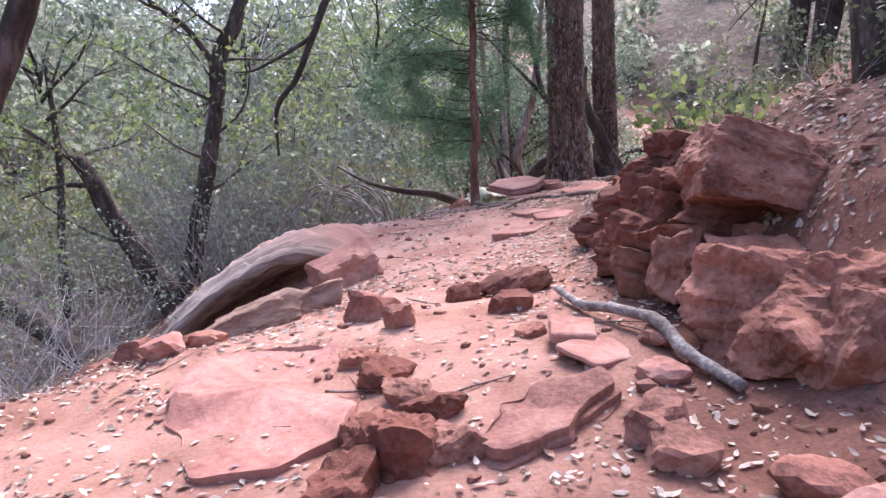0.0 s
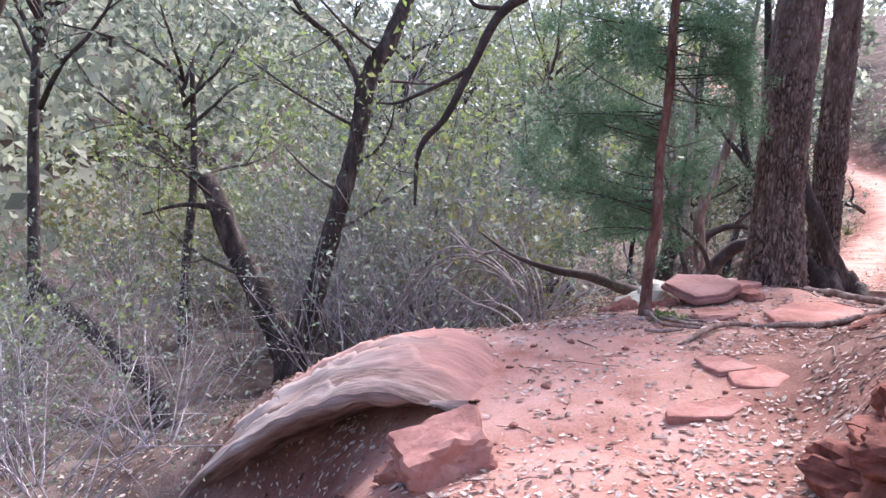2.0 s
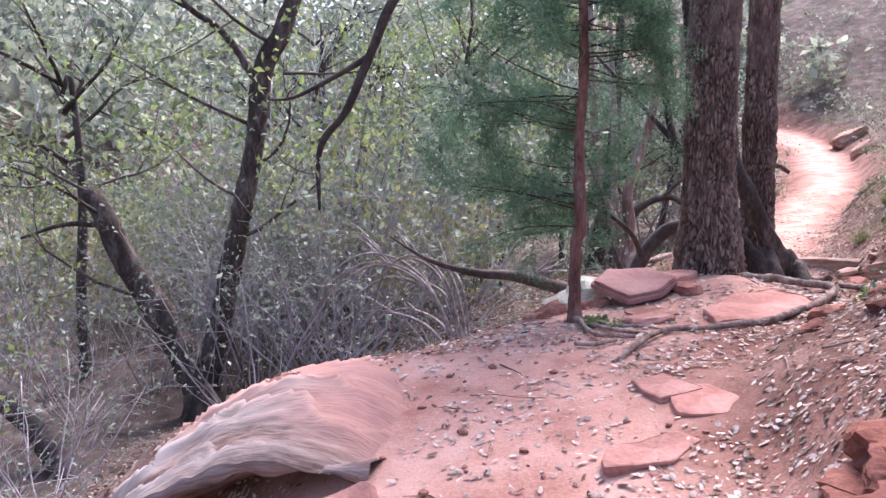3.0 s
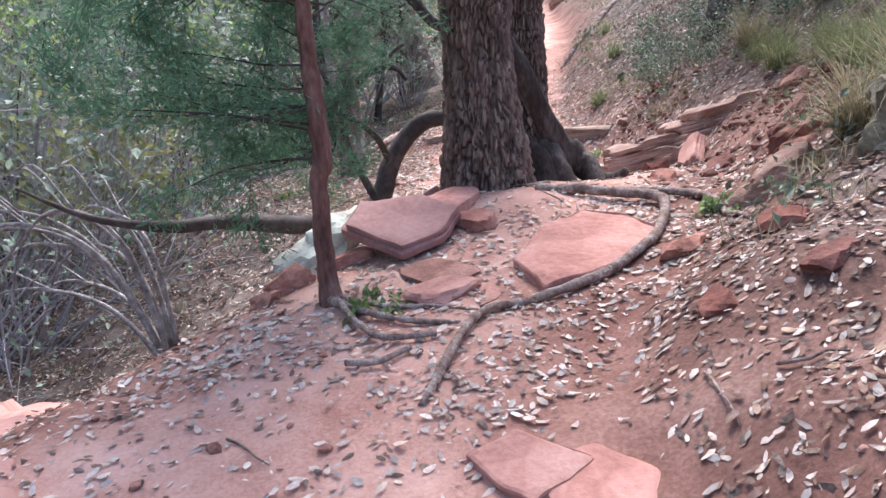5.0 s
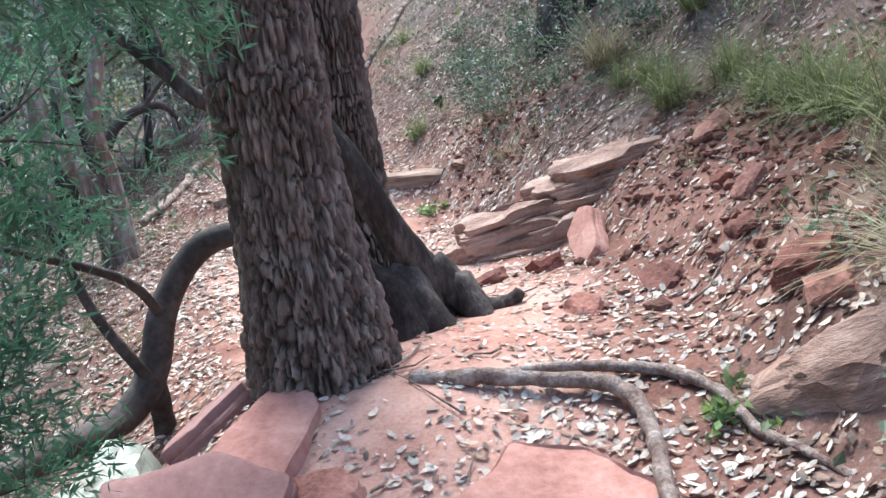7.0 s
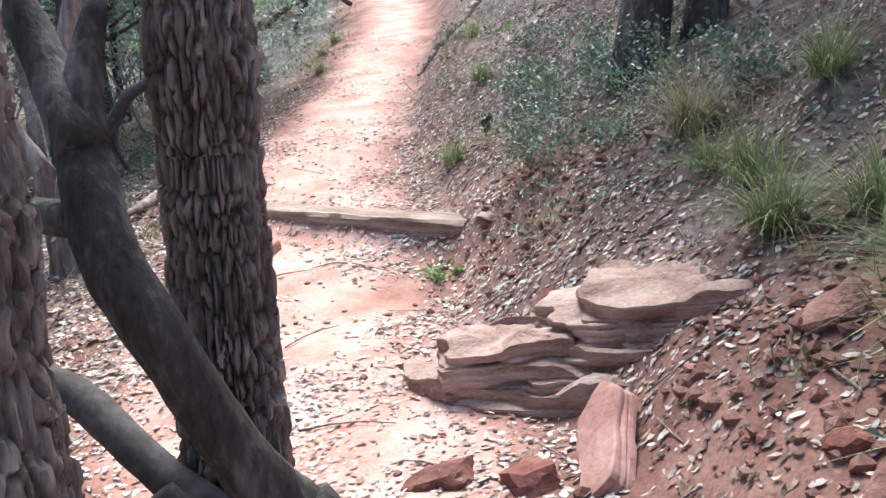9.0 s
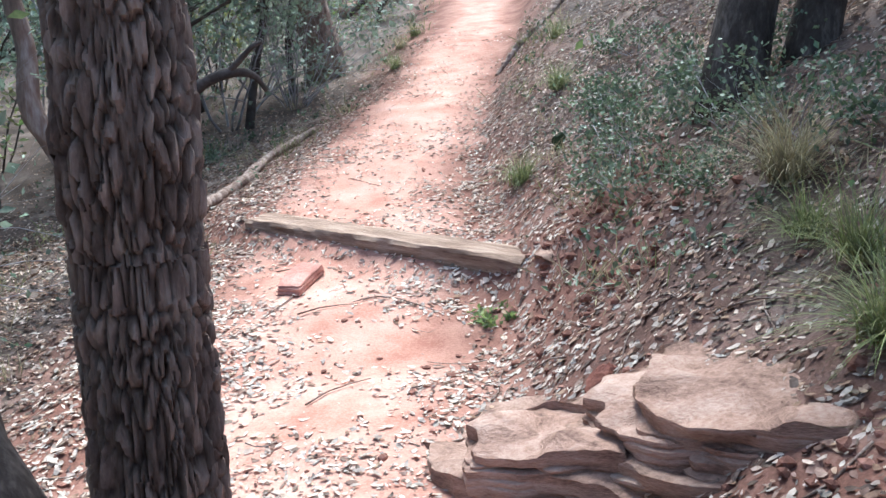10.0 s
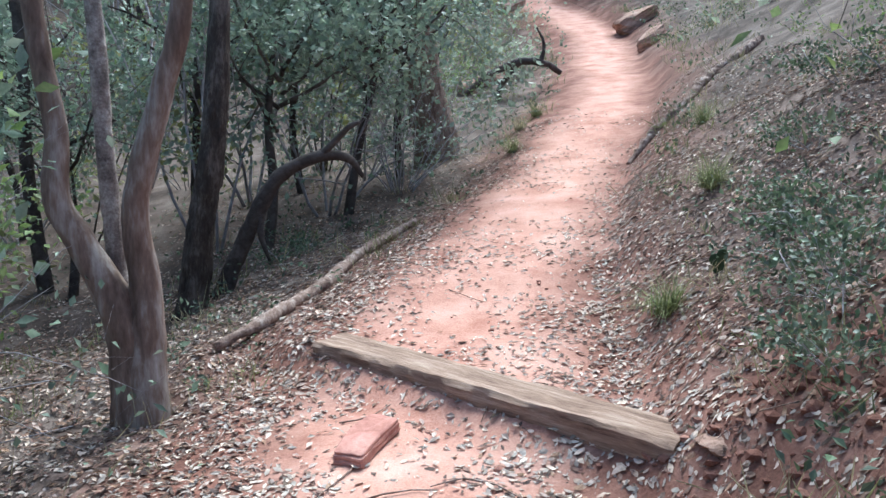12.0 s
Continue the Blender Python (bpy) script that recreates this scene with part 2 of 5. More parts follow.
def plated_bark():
    """Furrowed bark: grey-brown corky plates that differ a little, dark reddish underlying bark in the furrows,
    deepened by painted shade.
    """
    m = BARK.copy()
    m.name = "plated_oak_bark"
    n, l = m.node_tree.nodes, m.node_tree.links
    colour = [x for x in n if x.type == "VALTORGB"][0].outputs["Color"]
    shaded_inner = n.new("ShaderNodeMix")
    shaded_inner.data_type = "RGBA"
    # near-black for the underlying bark plus painted furrow shade, mixed in by the relief
    shaded_inner.inputs[6].default_value = (0.028, 0.018, 0.014, 1)
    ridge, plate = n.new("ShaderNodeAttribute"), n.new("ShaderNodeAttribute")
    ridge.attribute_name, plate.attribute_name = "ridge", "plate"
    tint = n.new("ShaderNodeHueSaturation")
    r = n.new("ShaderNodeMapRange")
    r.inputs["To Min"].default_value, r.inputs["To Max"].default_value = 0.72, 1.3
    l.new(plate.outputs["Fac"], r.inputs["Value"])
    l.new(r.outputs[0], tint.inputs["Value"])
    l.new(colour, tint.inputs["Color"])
    l.new(ridge.outputs["Fac"], shaded_inner.inputs[0])
    l.new(tint.outputs["Color"], shaded_inner.inputs[7])
    l.new(shaded_inner.outputs[2], n["Principled BSDF"].inputs["Base Color"])
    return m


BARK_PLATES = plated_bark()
flow = LEDGE.node_tree.nodes.new("ShaderNodeAttribute")
flow.attribute_name = "bedding"
for node in LEDGE.node_tree.nodes:
    if node.type == "MAPPING":
        LEDGE.node_tree.links.new(flow.outputs["Vector"], node.inputs["Vector"])


def bleach_crests():
    """Pale grey weathering on the crests of the ledge's beds, red soil trodden onto its back."""
    n, l = LEDGE.node_tree.nodes, LEDGE.node_tree.links
    colour = [x for x in n if x.type == "VALTORGB"][0].outputs["Color"]
    a, mx = n.new("ShaderNodeAttribute"), n.new("ShaderNodeMix")
    a.attribute_name, mx.data_type = "crest", "RGBA"
    mx.inputs[7].default_value = (0.47, 0.41, 0.38, 1)
    l.new(a.outputs["Fac"], mx.inputs[0])
    l.new(colour, mx.inputs[6])
    dust, over = n.new("ShaderNodeAttribute"), n.new("ShaderNodeMix")
    dust.attribute_name, over.data_type = "dust", "RGBA"
    over.inputs[7].default_value = (0.42, 0.22, 0.18, 1)
    l.new(dust.outputs["Fac"], over.inputs[0])
    l.new(mx.outputs[2], over.inputs[6])
    l.new(over.outputs[2], n["Principled BSDF"].inputs["Base Color"])


bleach_crests()


def ground_material():
    """Bare trodden soil on the trail, darker red soil with fine litter beside it, duff in the thicket."""
    m = SOIL.copy()
    m.name = "trail_and_slope_soil"
    for node in m.node_tree.nodes:
        if node.type == "BUMP":
            node.inputs["Strength"].default_value = 0.55
    t = m.node_tree
    n, l = t.nodes, t.links
    ramp = [x for x in n if x.type == "VALTORGB"][0]
    fac = ramp.inputs["Fac"].links[0].from_socket
    bare = n.new("ShaderNodeValToRGB")
    duff = n.new("ShaderNodeValToRGB")
    for r, cols in ((bare, TRAIL_SOIL), (duff, [(0.042, 0.030, 0.025), (0.10, 0.072, 0.062), (0.21, 0.165, 0.145)])):
        r.color_ramp.elements[0].position, r.color_ramp.elements[1].position = 0.36, 0.64
        r.color_ramp.elements[0].color, r.color_ramp.elements[1].color = (*cols[0], 1), (*cols[2], 1)
        r.color_ramp.elements.new(0.5).color = (*cols[1], 1)
        l.new(fac, r.inputs["Fac"])
    colour = ramp.outputs["Color"]
    for name, r in (("duff", duff), ("trodden", bare)):
        a = n.new("ShaderNodeAttribute")
        a.attribute_name = name
        mx = n.new("ShaderNodeMix")
        mx.data_type = "RGBA"
        l.new(a.outputs["Fac"], mx.inputs[0])
        l.new(colour, mx.inputs[6])
        l.new(r.outputs["Color"], mx.inputs[7])
        colour = mx.outputs[2]
    l.new(colour, n["Principled BSDF"].inputs["Base Color"])
    return m


# ---- building blocks ----
def mesh_of(name, verts, faces, material, smooth=True):
    me = bpy.data.meshes.new(name)
    me.from_pydata([tuple(v) for v in np.asarray(verts, float)], [], [tuple(int(i) for i in f) for f in faces])
    me.materials.append(material)
    if smooth:
        me.shade_smooth()
    return me


def part(name, parent, me, label=""):
    ob = new(name, me)
    ob.parent = parent
    return tagged(ob, label)


def thing(name, at=(0, 0, 0), label="", category="", group="", kind=""):
    ob = new(name)
    ob.location = at
    ob.empty_display_size = 0.1
    return tagged(ob, label, category, group, kind)


def curve_points(points, step):
    """A smooth line through points (x, y, z, radius), in even steps."""
    p = np.asarray(points, float)
    p = np.vstack([2 * p[0] - p[1], p, 2 * p[-1] - p[-2]])
    out = []
    for i in range(1, len(p) - 2):
        n = max(2, int(np.linalg.norm(p[i + 1, :3] - p[i, :3]) / step))
        for u in np.arange(n) / n:
            a, b, c, d = p[i - 1:i + 3]
            out.append(0.5 * (2 * b + (c - a) * u + (2 * a - 5 * b + 4 * c - d) * u * u + (3 * b - a - 3 * c + d) * u ** 3))
    out.append(p[-2])
    return np.array(out)


def tube(points, sides=8, rough=0.0, seed=0, freq=12.0):
    """Vertices and faces of a round limb along points (x, y, z, radius)."""
    p = np.asarray(points, float)
    n = len(p)
    tan = np.gradient(p[:, :3], axis=0)
    tan /= np.linalg.norm(tan, axis=1)[:, None] + 1e-9
    ref = np.array([0.31, 0.95, 0.05]) if abs(tan[0, 2]) > 0.7 else np.array([0, 0, 1.0])
    a = np.cross(tan, ref)
    a /= np.linalg.norm(a, axis=1)[:, None] + 1e-9
    b = np.cross(tan, a)
    th = np.linspace(0, 2 * np.pi, sides, endpoint=False)
    ring = np.cos(th)[None, :, None] * a[:, None] + np.sin(th)[None, :, None] * b[:, None]
    r = p[:, 3][:, None] * np.ones(sides)[None]
    if rough:
        q = p[:, None, :3] + ring * p[:, 3][:, None, None]
        r = r * (1 + rough * fbm(q[..., 0] * freq + seed, q[..., 1] * freq, q[..., 2] * freq, 3))
    v = (p[:, None, :3] + ring * r[..., None]).reshape(-1, 3)
    i = np.arange(n - 1)[:, None] * sides
    j = np.arange(sides)[None]
    k = (j + 1) % sides
    f = np.stack([i + j, i + k, i + k + sides, i + j + sides], -1).reshape(-1, 4)
    faces = [tuple(x) for x in f]
    faces.append(tuple(range(sides - 1, -1, -1)))
    faces.append(tuple((n - 1) * sides + np.arange(sides)))
    return v, faces


def join(pieces):
    verts, faces, base = [], [], 0
    for v, f in pieces:
        verts.append(np.asarray(v, float).reshape(-1, 3))
        faces += [tuple(int(i) + base for i in q) for q in f]
        base += len(verts[-1])
    return np.vstack(verts), faces


ICO = {}


def ball(level):
    if level not in ICO:
        bm = bmesh.new()
        bmesh.ops.create_icosphere(bm, subdivisions=level, radius=1)
        ICO[level] = (np.array([v.co for v in bm.verts]), [[v.index for v in f.verts] for f in bm.faces])
        bm.free()
    return ICO[level]


def rock_mesh(name, size, seed, material, level=4, cuts=9, strata=0.05, rough=0.10, box=0.9, lump=0.05):
    """An angular stone: a ball cut by planes, worn at the edges, layered where strata is given."""
    rng = np.random.default_rng(seed)
    d, faces = ball(level)
    planes = [np.array(a, float) for a in ((1, 0, 0), (-1, 0, 0), (0, 1, 0), (0, -1, 0), (0, 0, 1), (0, 0, -1))]
    planes = [p + rng.normal(0, 0.16, 3) for p in planes]
    dist = [box + rng.uniform(-0.12, 0.1) for _ in planes]
    for _ in range(cuts):
        p = rng.normal(0, 1, 3) * (1, 1, 0.6)
        planes.append(p)
        dist.append(rng.uniform(0.85, 1.15))
    r = np.full(len(d), 1.45)
    for p, k in zip(planes, dist):
        p = p / np.linalg.norm(p)
        c = d @ p
        r = np.minimum(r, np.where(c > 0.05, k / np.maximum(c, 0.05), 9))
    r = r * (1 + lump * fbm(*(d.T * 1.7 + seed), octaves=3))
    v = d * r[:, None] * np.array(size)[None] / 2
    s = np.mean(size)
    if strata:
        w = v[:, 2] / 0.045 + 1.2 * fbm(v[:, 0] * 2 / s, v[:, 1] * 2 / s, seed)
        step = np.abs((w % 1.0) - 0.5) * 2
        side = np.clip(1 - np.abs(d[:, 2]) * 1.0, 0, 1)
        v = v * (1 - (strata * side * (step ** 2) * (0.5 + 0.5 * vnoise(np.floor(w), seed)))[:, None])
    nrm = v / (np.linalg.norm(v, axis=1)[:, None] + 1e-9)
    v = v + nrm * (rough * min(size) * (fbm(*(v.T * 4 / s + seed * 3.1), octaves=5) - 0.5 * np.abs(fbm(*(v.T * 7 / s + seed), octaves=3))))[:, None]
    me = mesh_of(name, v, faces, material)
    me.set_sharp_from_angle(angle=math.radians(22))
    return me


def rock(name, at, size, seed, material, turn=0, tilt=(0, 0), label="", category="rock", group="", sink=0.3, on=None, **kw):
    """A stone resting in the ground; size in metres, sink: the share that is below the surface."""
    me = rock_mesh(name, size, seed, material, **kw)
    ob = new(name, me)
    z = gz(at[0], at[1]) if on is None else on
    m = pose(0, 0, 0, tilt[0], tilt[1], turn)
    if on is None:
        e = max(0.1, 0.4 * max(size[:2]))
        slope = Vector((gz(at[0] - e, at[1]) - gz(at[0] + e, at[1]), gz(at[0], at[1] - e) - gz(at[0], at[1] + e), 2 * e))
        m = Vector((0, 0, 1)).rotation_difference(slope).to_matrix().to_4x4() @ m
    ob.matrix_world = Matrix.Translation((at[0], at[1], z + size[2] * (0.5 - sink))) @ m
    return tagged(ob, label, category, group)


def slab_mesh(name, corners, thick, seed, material, laminae=3, rough=0.010, chip=0.016, taper=0.06, wave=0.008):
    """A split slab: an angular outline, thin layers that step in and out at its sides, an uneven cleaved top."""
    c = np.array(corners, float)
    mid_ = c.mean(axis=0)
    c = c - mid_
    edge = np.linalg.norm(np.roll(c, -1, 0) - c, axis=1)
    count = max(60, min(150, int(edge.sum() / 0.018)))
    s = np.linspace(0, edge.sum(), count, endpoint=False)
    at_ = np.concatenate([[0], np.cumsum(edge)])
    ring = np.stack([np.interp(s, at_, np.append(c[:, k], c[0, k])) for k in (0, 1)], 1)
    ring = 0.25 * np.roll(ring, 1, 0) + 0.5 * ring + 0.25 * np.roll(ring, -1, 0)
    out = ring / (np.linalg.norm(ring, axis=1)[:, None] + 1e-9)
    ring = ring + out * (rough * 0.9 * fbm(ring[:, 0] * 9 + seed, ring[:, 1] * 9, seed, 4))[:, None]
    rows = []
    rng = np.random.default_rng(seed)
    z = np.concatenate([[0], np.cumsum(rng.uniform(0.5, 1.5, laminae))])
    z = -thick + thick * z / z[-1]
    for k in range(laminae):
        inset = rough * 1.8 * rng.uniform(-1, 1) * vnoise(ring[:, 0] * 7, ring[:, 1] * 7, seed + 3.3 * k) + chip * np.clip(fbm(ring[:, 0] * 5, ring[:, 1] * 5, seed + 9.0 * k, 2) - 0.1, 0, 1) + taper * thick * (k / max(1, laminae - 1))
        for zz, more in ((z[k] + 0.002, 0.003), (0.5 * (z[k] + z[k + 1]), 0), (z[k + 1] - 0.003, 0.002)):
            p = ring - out * (inset + more)[:, None]
            rows.append(np.column_stack([p, zz + 0.004 * vnoise(p[:, 0] * 9, p[:, 1] * 9, seed + k)]))
    last = rows[-1][:, :2]
    for q in (0.985, 0.9, 0.75, 0.55, 0.35, 0.15):
        p = last * q
        rows.append(np.column_stack([p, 0.004 * (q < 0.97) + wave * fbm(p[:, 0] * 4, p[:, 1] * 4, seed + 1.0, 4)]))
    v = np.vstack(rows + [np.array([[0, 0, wave * float(fbm(0.0, 0.0, seed + 1.0, 4)) + 0.004]])])
    m = len(rows)
    i, j = np.arange(m - 1)[:, None] * count, np.arange(count)[None]
    f = [tuple(q) for q in np.stack([i + j, i + (j + 1) % count, i + count + (j + 1) % count, i + count + j], -1).reshape(-1, 4)]
    f += [((m - 1) * count + a, (m - 1) * count + (a + 1) % count, m * count) for a in range(count)]
    f.append(tuple(range(count - 1, -1, -1)))
    me = mesh_of(name, v, f, material)
    me.set_sharp_from_angle(angle=math.radians(20))
    return me


def slab(name, at, corners, thick, seed, material, turn=0, tilt=(0, 0), label="", group="", top=0.03, on=None, follow=True, **kw):
    """A flat stone whose top stands the given height over the ground."""
    ob = new(name, slab_mesh(name, corners, thick, seed, material, **kw))
    z = gz(*at) if on is None else on
    m = pose(0, 0, 0, tilt[0], tilt[1], turn)
    if follow:
        e = 0.2
        slope = Vector((gz(at[0] - e, at[1]) - gz(at[0] + e, at[1]), gz(at[0], at[1] - e) - gz(at[0], at[1] + e), 2 * e))
        m = Vector((0, 0, 1)).rotation_difference(slope).to_matrix().to_4x4() @ m
    ob.matrix_world = Matrix.Translation((at[0], at[1], z + top)) @ m
    return tagged(ob, label, "rock", group)


def leaf_quads(at, along, up, length, width):
    """Pointed leaves, folded a little along the middle: two triangles a half."""
    at, along, up = (np.asarray(a, float) for a in (at, along, up))
    along = along / (np.linalg.norm(along, axis=1)[:, None] + 1e-9)
    side = np.cross(along, up)
    side /= np.linalg.norm(side, axis=1)[:, None] + 1e-9
    nrm = np.cross(side, along)
    L, W = np.asarray(length)[:, None], np.asarray(width)[:, None]
    v = np.stack([at, at + along * L * 0.5 + side * W * 0.5 + nrm * W * 0.22, at + along * L, at + along * L * 0.5 - side * W * 0.5 + nrm * W * 0.22], 1)
    n = len(at)
    i = np.arange(n)[:, None] * 4
    f = np.concatenate([i + np.array([[0, 1, 2]]), i + np.array([[0, 2, 3]])])
    return v.reshape(-1, 3), f


def fallen_leaves(rng, at, along, up, length, width):
    """Dry leaves with rounded sides, curled up along their length and warped: four triangles each."""
    along = along / (np.linalg.norm(along, axis=1)[:, None] + 1e-9)
    side = np.cross(along, up)
    side /= np.linalg.norm(side, axis=1)[:, None] + 1e-9
    nrm = np.cross(side, along)
    n = len(at)
    L, W = np.asarray(length)[:, None], np.asarray(width)[:, None]
    curl, warp = L * rng.uniform(-0.04, 0.16, (n, 1)), W * rng.uniform(-0.15, 0.2, (n, 1))
    a, b = rng.uniform(0.20, 0.34, (n, 1)), rng.uniform(0.62, 0.80, (n, 1))
    k = rng.uniform(0.34, 0.5, (n, 1))
    v = np.stack([at + nrm * curl, at + along * L * a + side * W * 0.46 + nrm * warp, at + along * L * a - side * W * 0.46 + nrm * warp * 0.3,
                  at + along * L * b + side * W * k + nrm * warp * 0.4, at + along * L * b - side * W * k + nrm * warp, at + along * L + nrm * curl * 0.8], 1)
    i = np.arange(n)[:, None] * 6
    faces = [tuple(f) for f in np.concatenate([i + np.array([[0, 1, 2]]), i + np.array([[3, 5, 4]])])]
    return v.reshape(-1, 3), faces + [tuple(f) for f in i + np.array([[1, 3, 4, 2]])]


def grow(rng, start, way, length, radius, level, wood, tips, bend=0.35, fork=3, lift=0.1, seg=5, thin=0.62, keep=0.7):
    """Branches: adds limbs (points with radius) to wood and their twig points to tips."""
    p, d = np.array(start, float), np.array(way, float) / np.linalg.norm(way)
    pts = [(*p, radius)]
    for i in range(seg):
        d = d + rng.normal(0, bend, 3) / seg ** 0.5 * 0.8 + np.array([0, 0, lift]) / seg
        d /= np.linalg.norm(d)
        p = p + d * length / seg
        pts.append((*p, radius * (1 - 0.65 * (i + 1) / seg)))
        if level <= 1:
            tips.append((p.copy(), d.copy()))
        if level > 0 and i >= 1:
            for _ in range(fork if i == seg - 1 else max(1, fork - 1)):
                if rng.random() > keep:
                    continue
                e = d + rng.normal(0, 0.75, 3)
                grow(rng, p, e, length * thin * rng.uniform(0.7, 1.15), pts[-1][3] * 0.6, level - 1, wood, tips, bend, fork, lift, max(3, seg - 1), thin, keep)
    wood.append((np.array(pts), level))


def plant_parts(rng, wood, tips, per_tip, leaf, spread, sides=(3, 4, 5, 6), upright=0.6):
    limbs = join([tube(p if k else p[[0, 2, -1]], sides[min(k, len(sides) - 1)]) for p, k in wood])
    if not per_tip or not len(tips):
        return limbs, None
    c = np.array([t[0] for t in tips]).repeat(per_tip, 0)
    w = np.array([t[1] for t in tips]).repeat(per_tip, 0)
    c = c + rng.normal(0, spread, c.shape)
    w = w + rng.normal(0, 0.8, w.shape)
    u = rng.normal(0, 0.6, w.shape) + np.array([0, 0, upright])
    n = len(c)
    return limbs, leaf_quads(c, w, u, leaf[0] * rng.uniform(0.6, 1.3, n), leaf[1] * rng.uniform(0.7, 1.3, n))


def wrap_bark(points, sides, rough_depth, seed, column=0.021, row=0.068, step=0.012, shades=False):
    """A thick trunk with furrowed bark: long plates parted by crevices, in relief."""
    p = curve_points(points, step)
    v, faces = tube(p, sides)
    th = np.tile(np.arange(sides), len(p))
    ring = np.repeat(np.arange(len(p)), sides)
    radius = p[ring, 3]
    mean_r = p[:, 3].mean()
    turn = th / sides * 2 * np.pi
    count = max(6, int(round(2 * np.pi * mean_r / column)))
    k = mean_r / column
    cx, cy, z = np.cos(turn) * k, np.sin(turn) * k, ring * step / row
    u = turn / (2 * np.pi) * count + 0.8 * vnoise(cx * 0.45 + seed, cy * 0.45, z * 0.55) + 0.45 * vnoise(cx * 1.3, cy * 1.3, z * 2.2 + seed)
    z = z + 0.55 * vnoise(cx * 0.9 + 17, cy * 0.9, z * 0.8 + seed)
    first, second, plate = np.full(len(u), 9.0), np.full(len(u), 9.0), np.zeros(len(u))
    iu = np.floor(u)
    for du in (-1, 0, 1):
        col = np.mod(iu + du, count)
        shift = np.mod(np.sin(col * 12.9898 + seed) * 43758.5453, 1.0)
        iz = np.floor(z + shift)
        for dz in (-1, 0, 1):
            tag = np.sin(col * 127.1 + (iz + dz) * 311.7 + seed * 7.3) * 43758.5453
            h1, h2 = np.mod(tag, 1.0), np.mod(tag * 1.731 + 0.37, 1.0)
            d = np.hypot(iu + du + 0.2 + 0.6 * h1 - u, (iz + dz + 0.1 + 0.8 * h2 - z - shift) * 0.62)
            closer = d < first
            second = np.where(closer, first, np.minimum(second, d))
            plate = np.where(closer, h2, plate)
            first = np.where(closer, d, first)
    worn = np.clip(0.95 + 0.5 * vnoise(cx * 0.35, cy * 0.35, z * 0.22 + seed + 70), 0.65, 1)
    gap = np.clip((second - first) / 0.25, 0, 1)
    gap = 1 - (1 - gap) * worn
    grain = fbm(turn * k * 2.2, z * 0.9, seed, 3)
    coarse = vnoise(cx * 0.25, cy * 0.25, z * 0.12 + seed)
    out = rough_depth * (gap * (0.45 + 0.55 * plate) + 0.30 * grain + 0.2 * coarse - 0.6)
    axis = p[ring, :3]
    n = v - axis
    n /= np.linalg.norm(n, axis=1)[:, None] + 1e-9
    v = v + n * (out * np.clip(radius / mean_r, 0.3, 1.5))[:, None]
    return (v, faces, gap, plate) if shades else (v, faces)


# ---- the ground ----
SCARS = [(3.0, 8.55, 0.55), (3.5, 8.2, 0.6), (3.6, 11.35, 0.45), (3.85, 12.0, 0.4), (2.65, 7.9, 0.4), (3.4, 9.0, 0.4), (1.2, 2.2, 0.8)]  # bare red soil on the bank
def spread_lines(a, b, step, far_a, far_b):
    mid = np.arange(a, b + step / 2, step)
    grow_out = np.cumsum(step * 1.13 ** np.arange(1, 80))
    lo, hi = a - grow_out[::-1], b + grow_out
    return np.concatenate([lo[lo > -far_a], mid, hi[hi < far_b]])


def build_ground():
    xs = spread_lines(-2.2, 9.0, 0.08, 400, 400)
    ys = np.concatenate([spread_lines(1.2, 15.0, 0.08, 300, 15.01), spread_lines(15.15, 32.0, 0.15, -15.05, 400)])
    X, Y = np.meshgrid(xs, ys)
    Z = ground(X, Y)
    w = len(xs)
    i = (np.arange(len(ys) - 1)[:, None] * w + np.arange(w - 1)[None]).ravel()
    me = mesh_of("ground", np.stack([X.ravel(), Y.ravel(), Z.ravel()], 1), np.stack([i, i + 1, i + w + 1, i + w], 1), ground_material())
    xc, _, wl, wr = (np.interp(Y, SMOOTH, r) for r in RAILS[:4])
    d = X - xc
    wob = 0.25 * fbm(X * 1.3, Y * 1.3, 9.0)
    trod = np.clip(np.minimum(d + wl * 0.8, np.minimum(wr, 0.85) * 0.75 - d) / 0.5 + wob + 0.35, 0, 1)
    trod = trod * np.clip(0.4 + 0.6 * (Y - 2.2) / 2.5, 0.4, 1)
    duff = np.clip((-d - wl - 0.2) / 0.8 + wob, 0, 1.0) + np.clip((Y - 4.0) / 2.5, 0.3, 1) * np.clip((d - wr + 0.1) / 1.1 + wob, 0, 0.8 + 0.25 * np.clip((Y - 14) / 6, 0, 1))
    for x, y, r in SCARS:
        duff = duff * (1 - 0.9 * np.exp(-((X - x) ** 2 + (Y - y) ** 2) / (r * r)))
    for name, a in (("trodden", trod), ("duff", duff)):
        me.attributes.new(name, "FLOAT", "POINT").data.foreach_set("value", a.ravel().astype(np.float32))
    return tagged(new("ground", me), "red soil ground of a hillside trail", "ground", kind="structure")


build_ground()


# ---- trees beside the trail ----
def limb(points, sides=10, rough=0.10, seed=0, step=0.05, freq=12.0):
    return tube(curve_points(points, step), sides, rough, seed, freq)


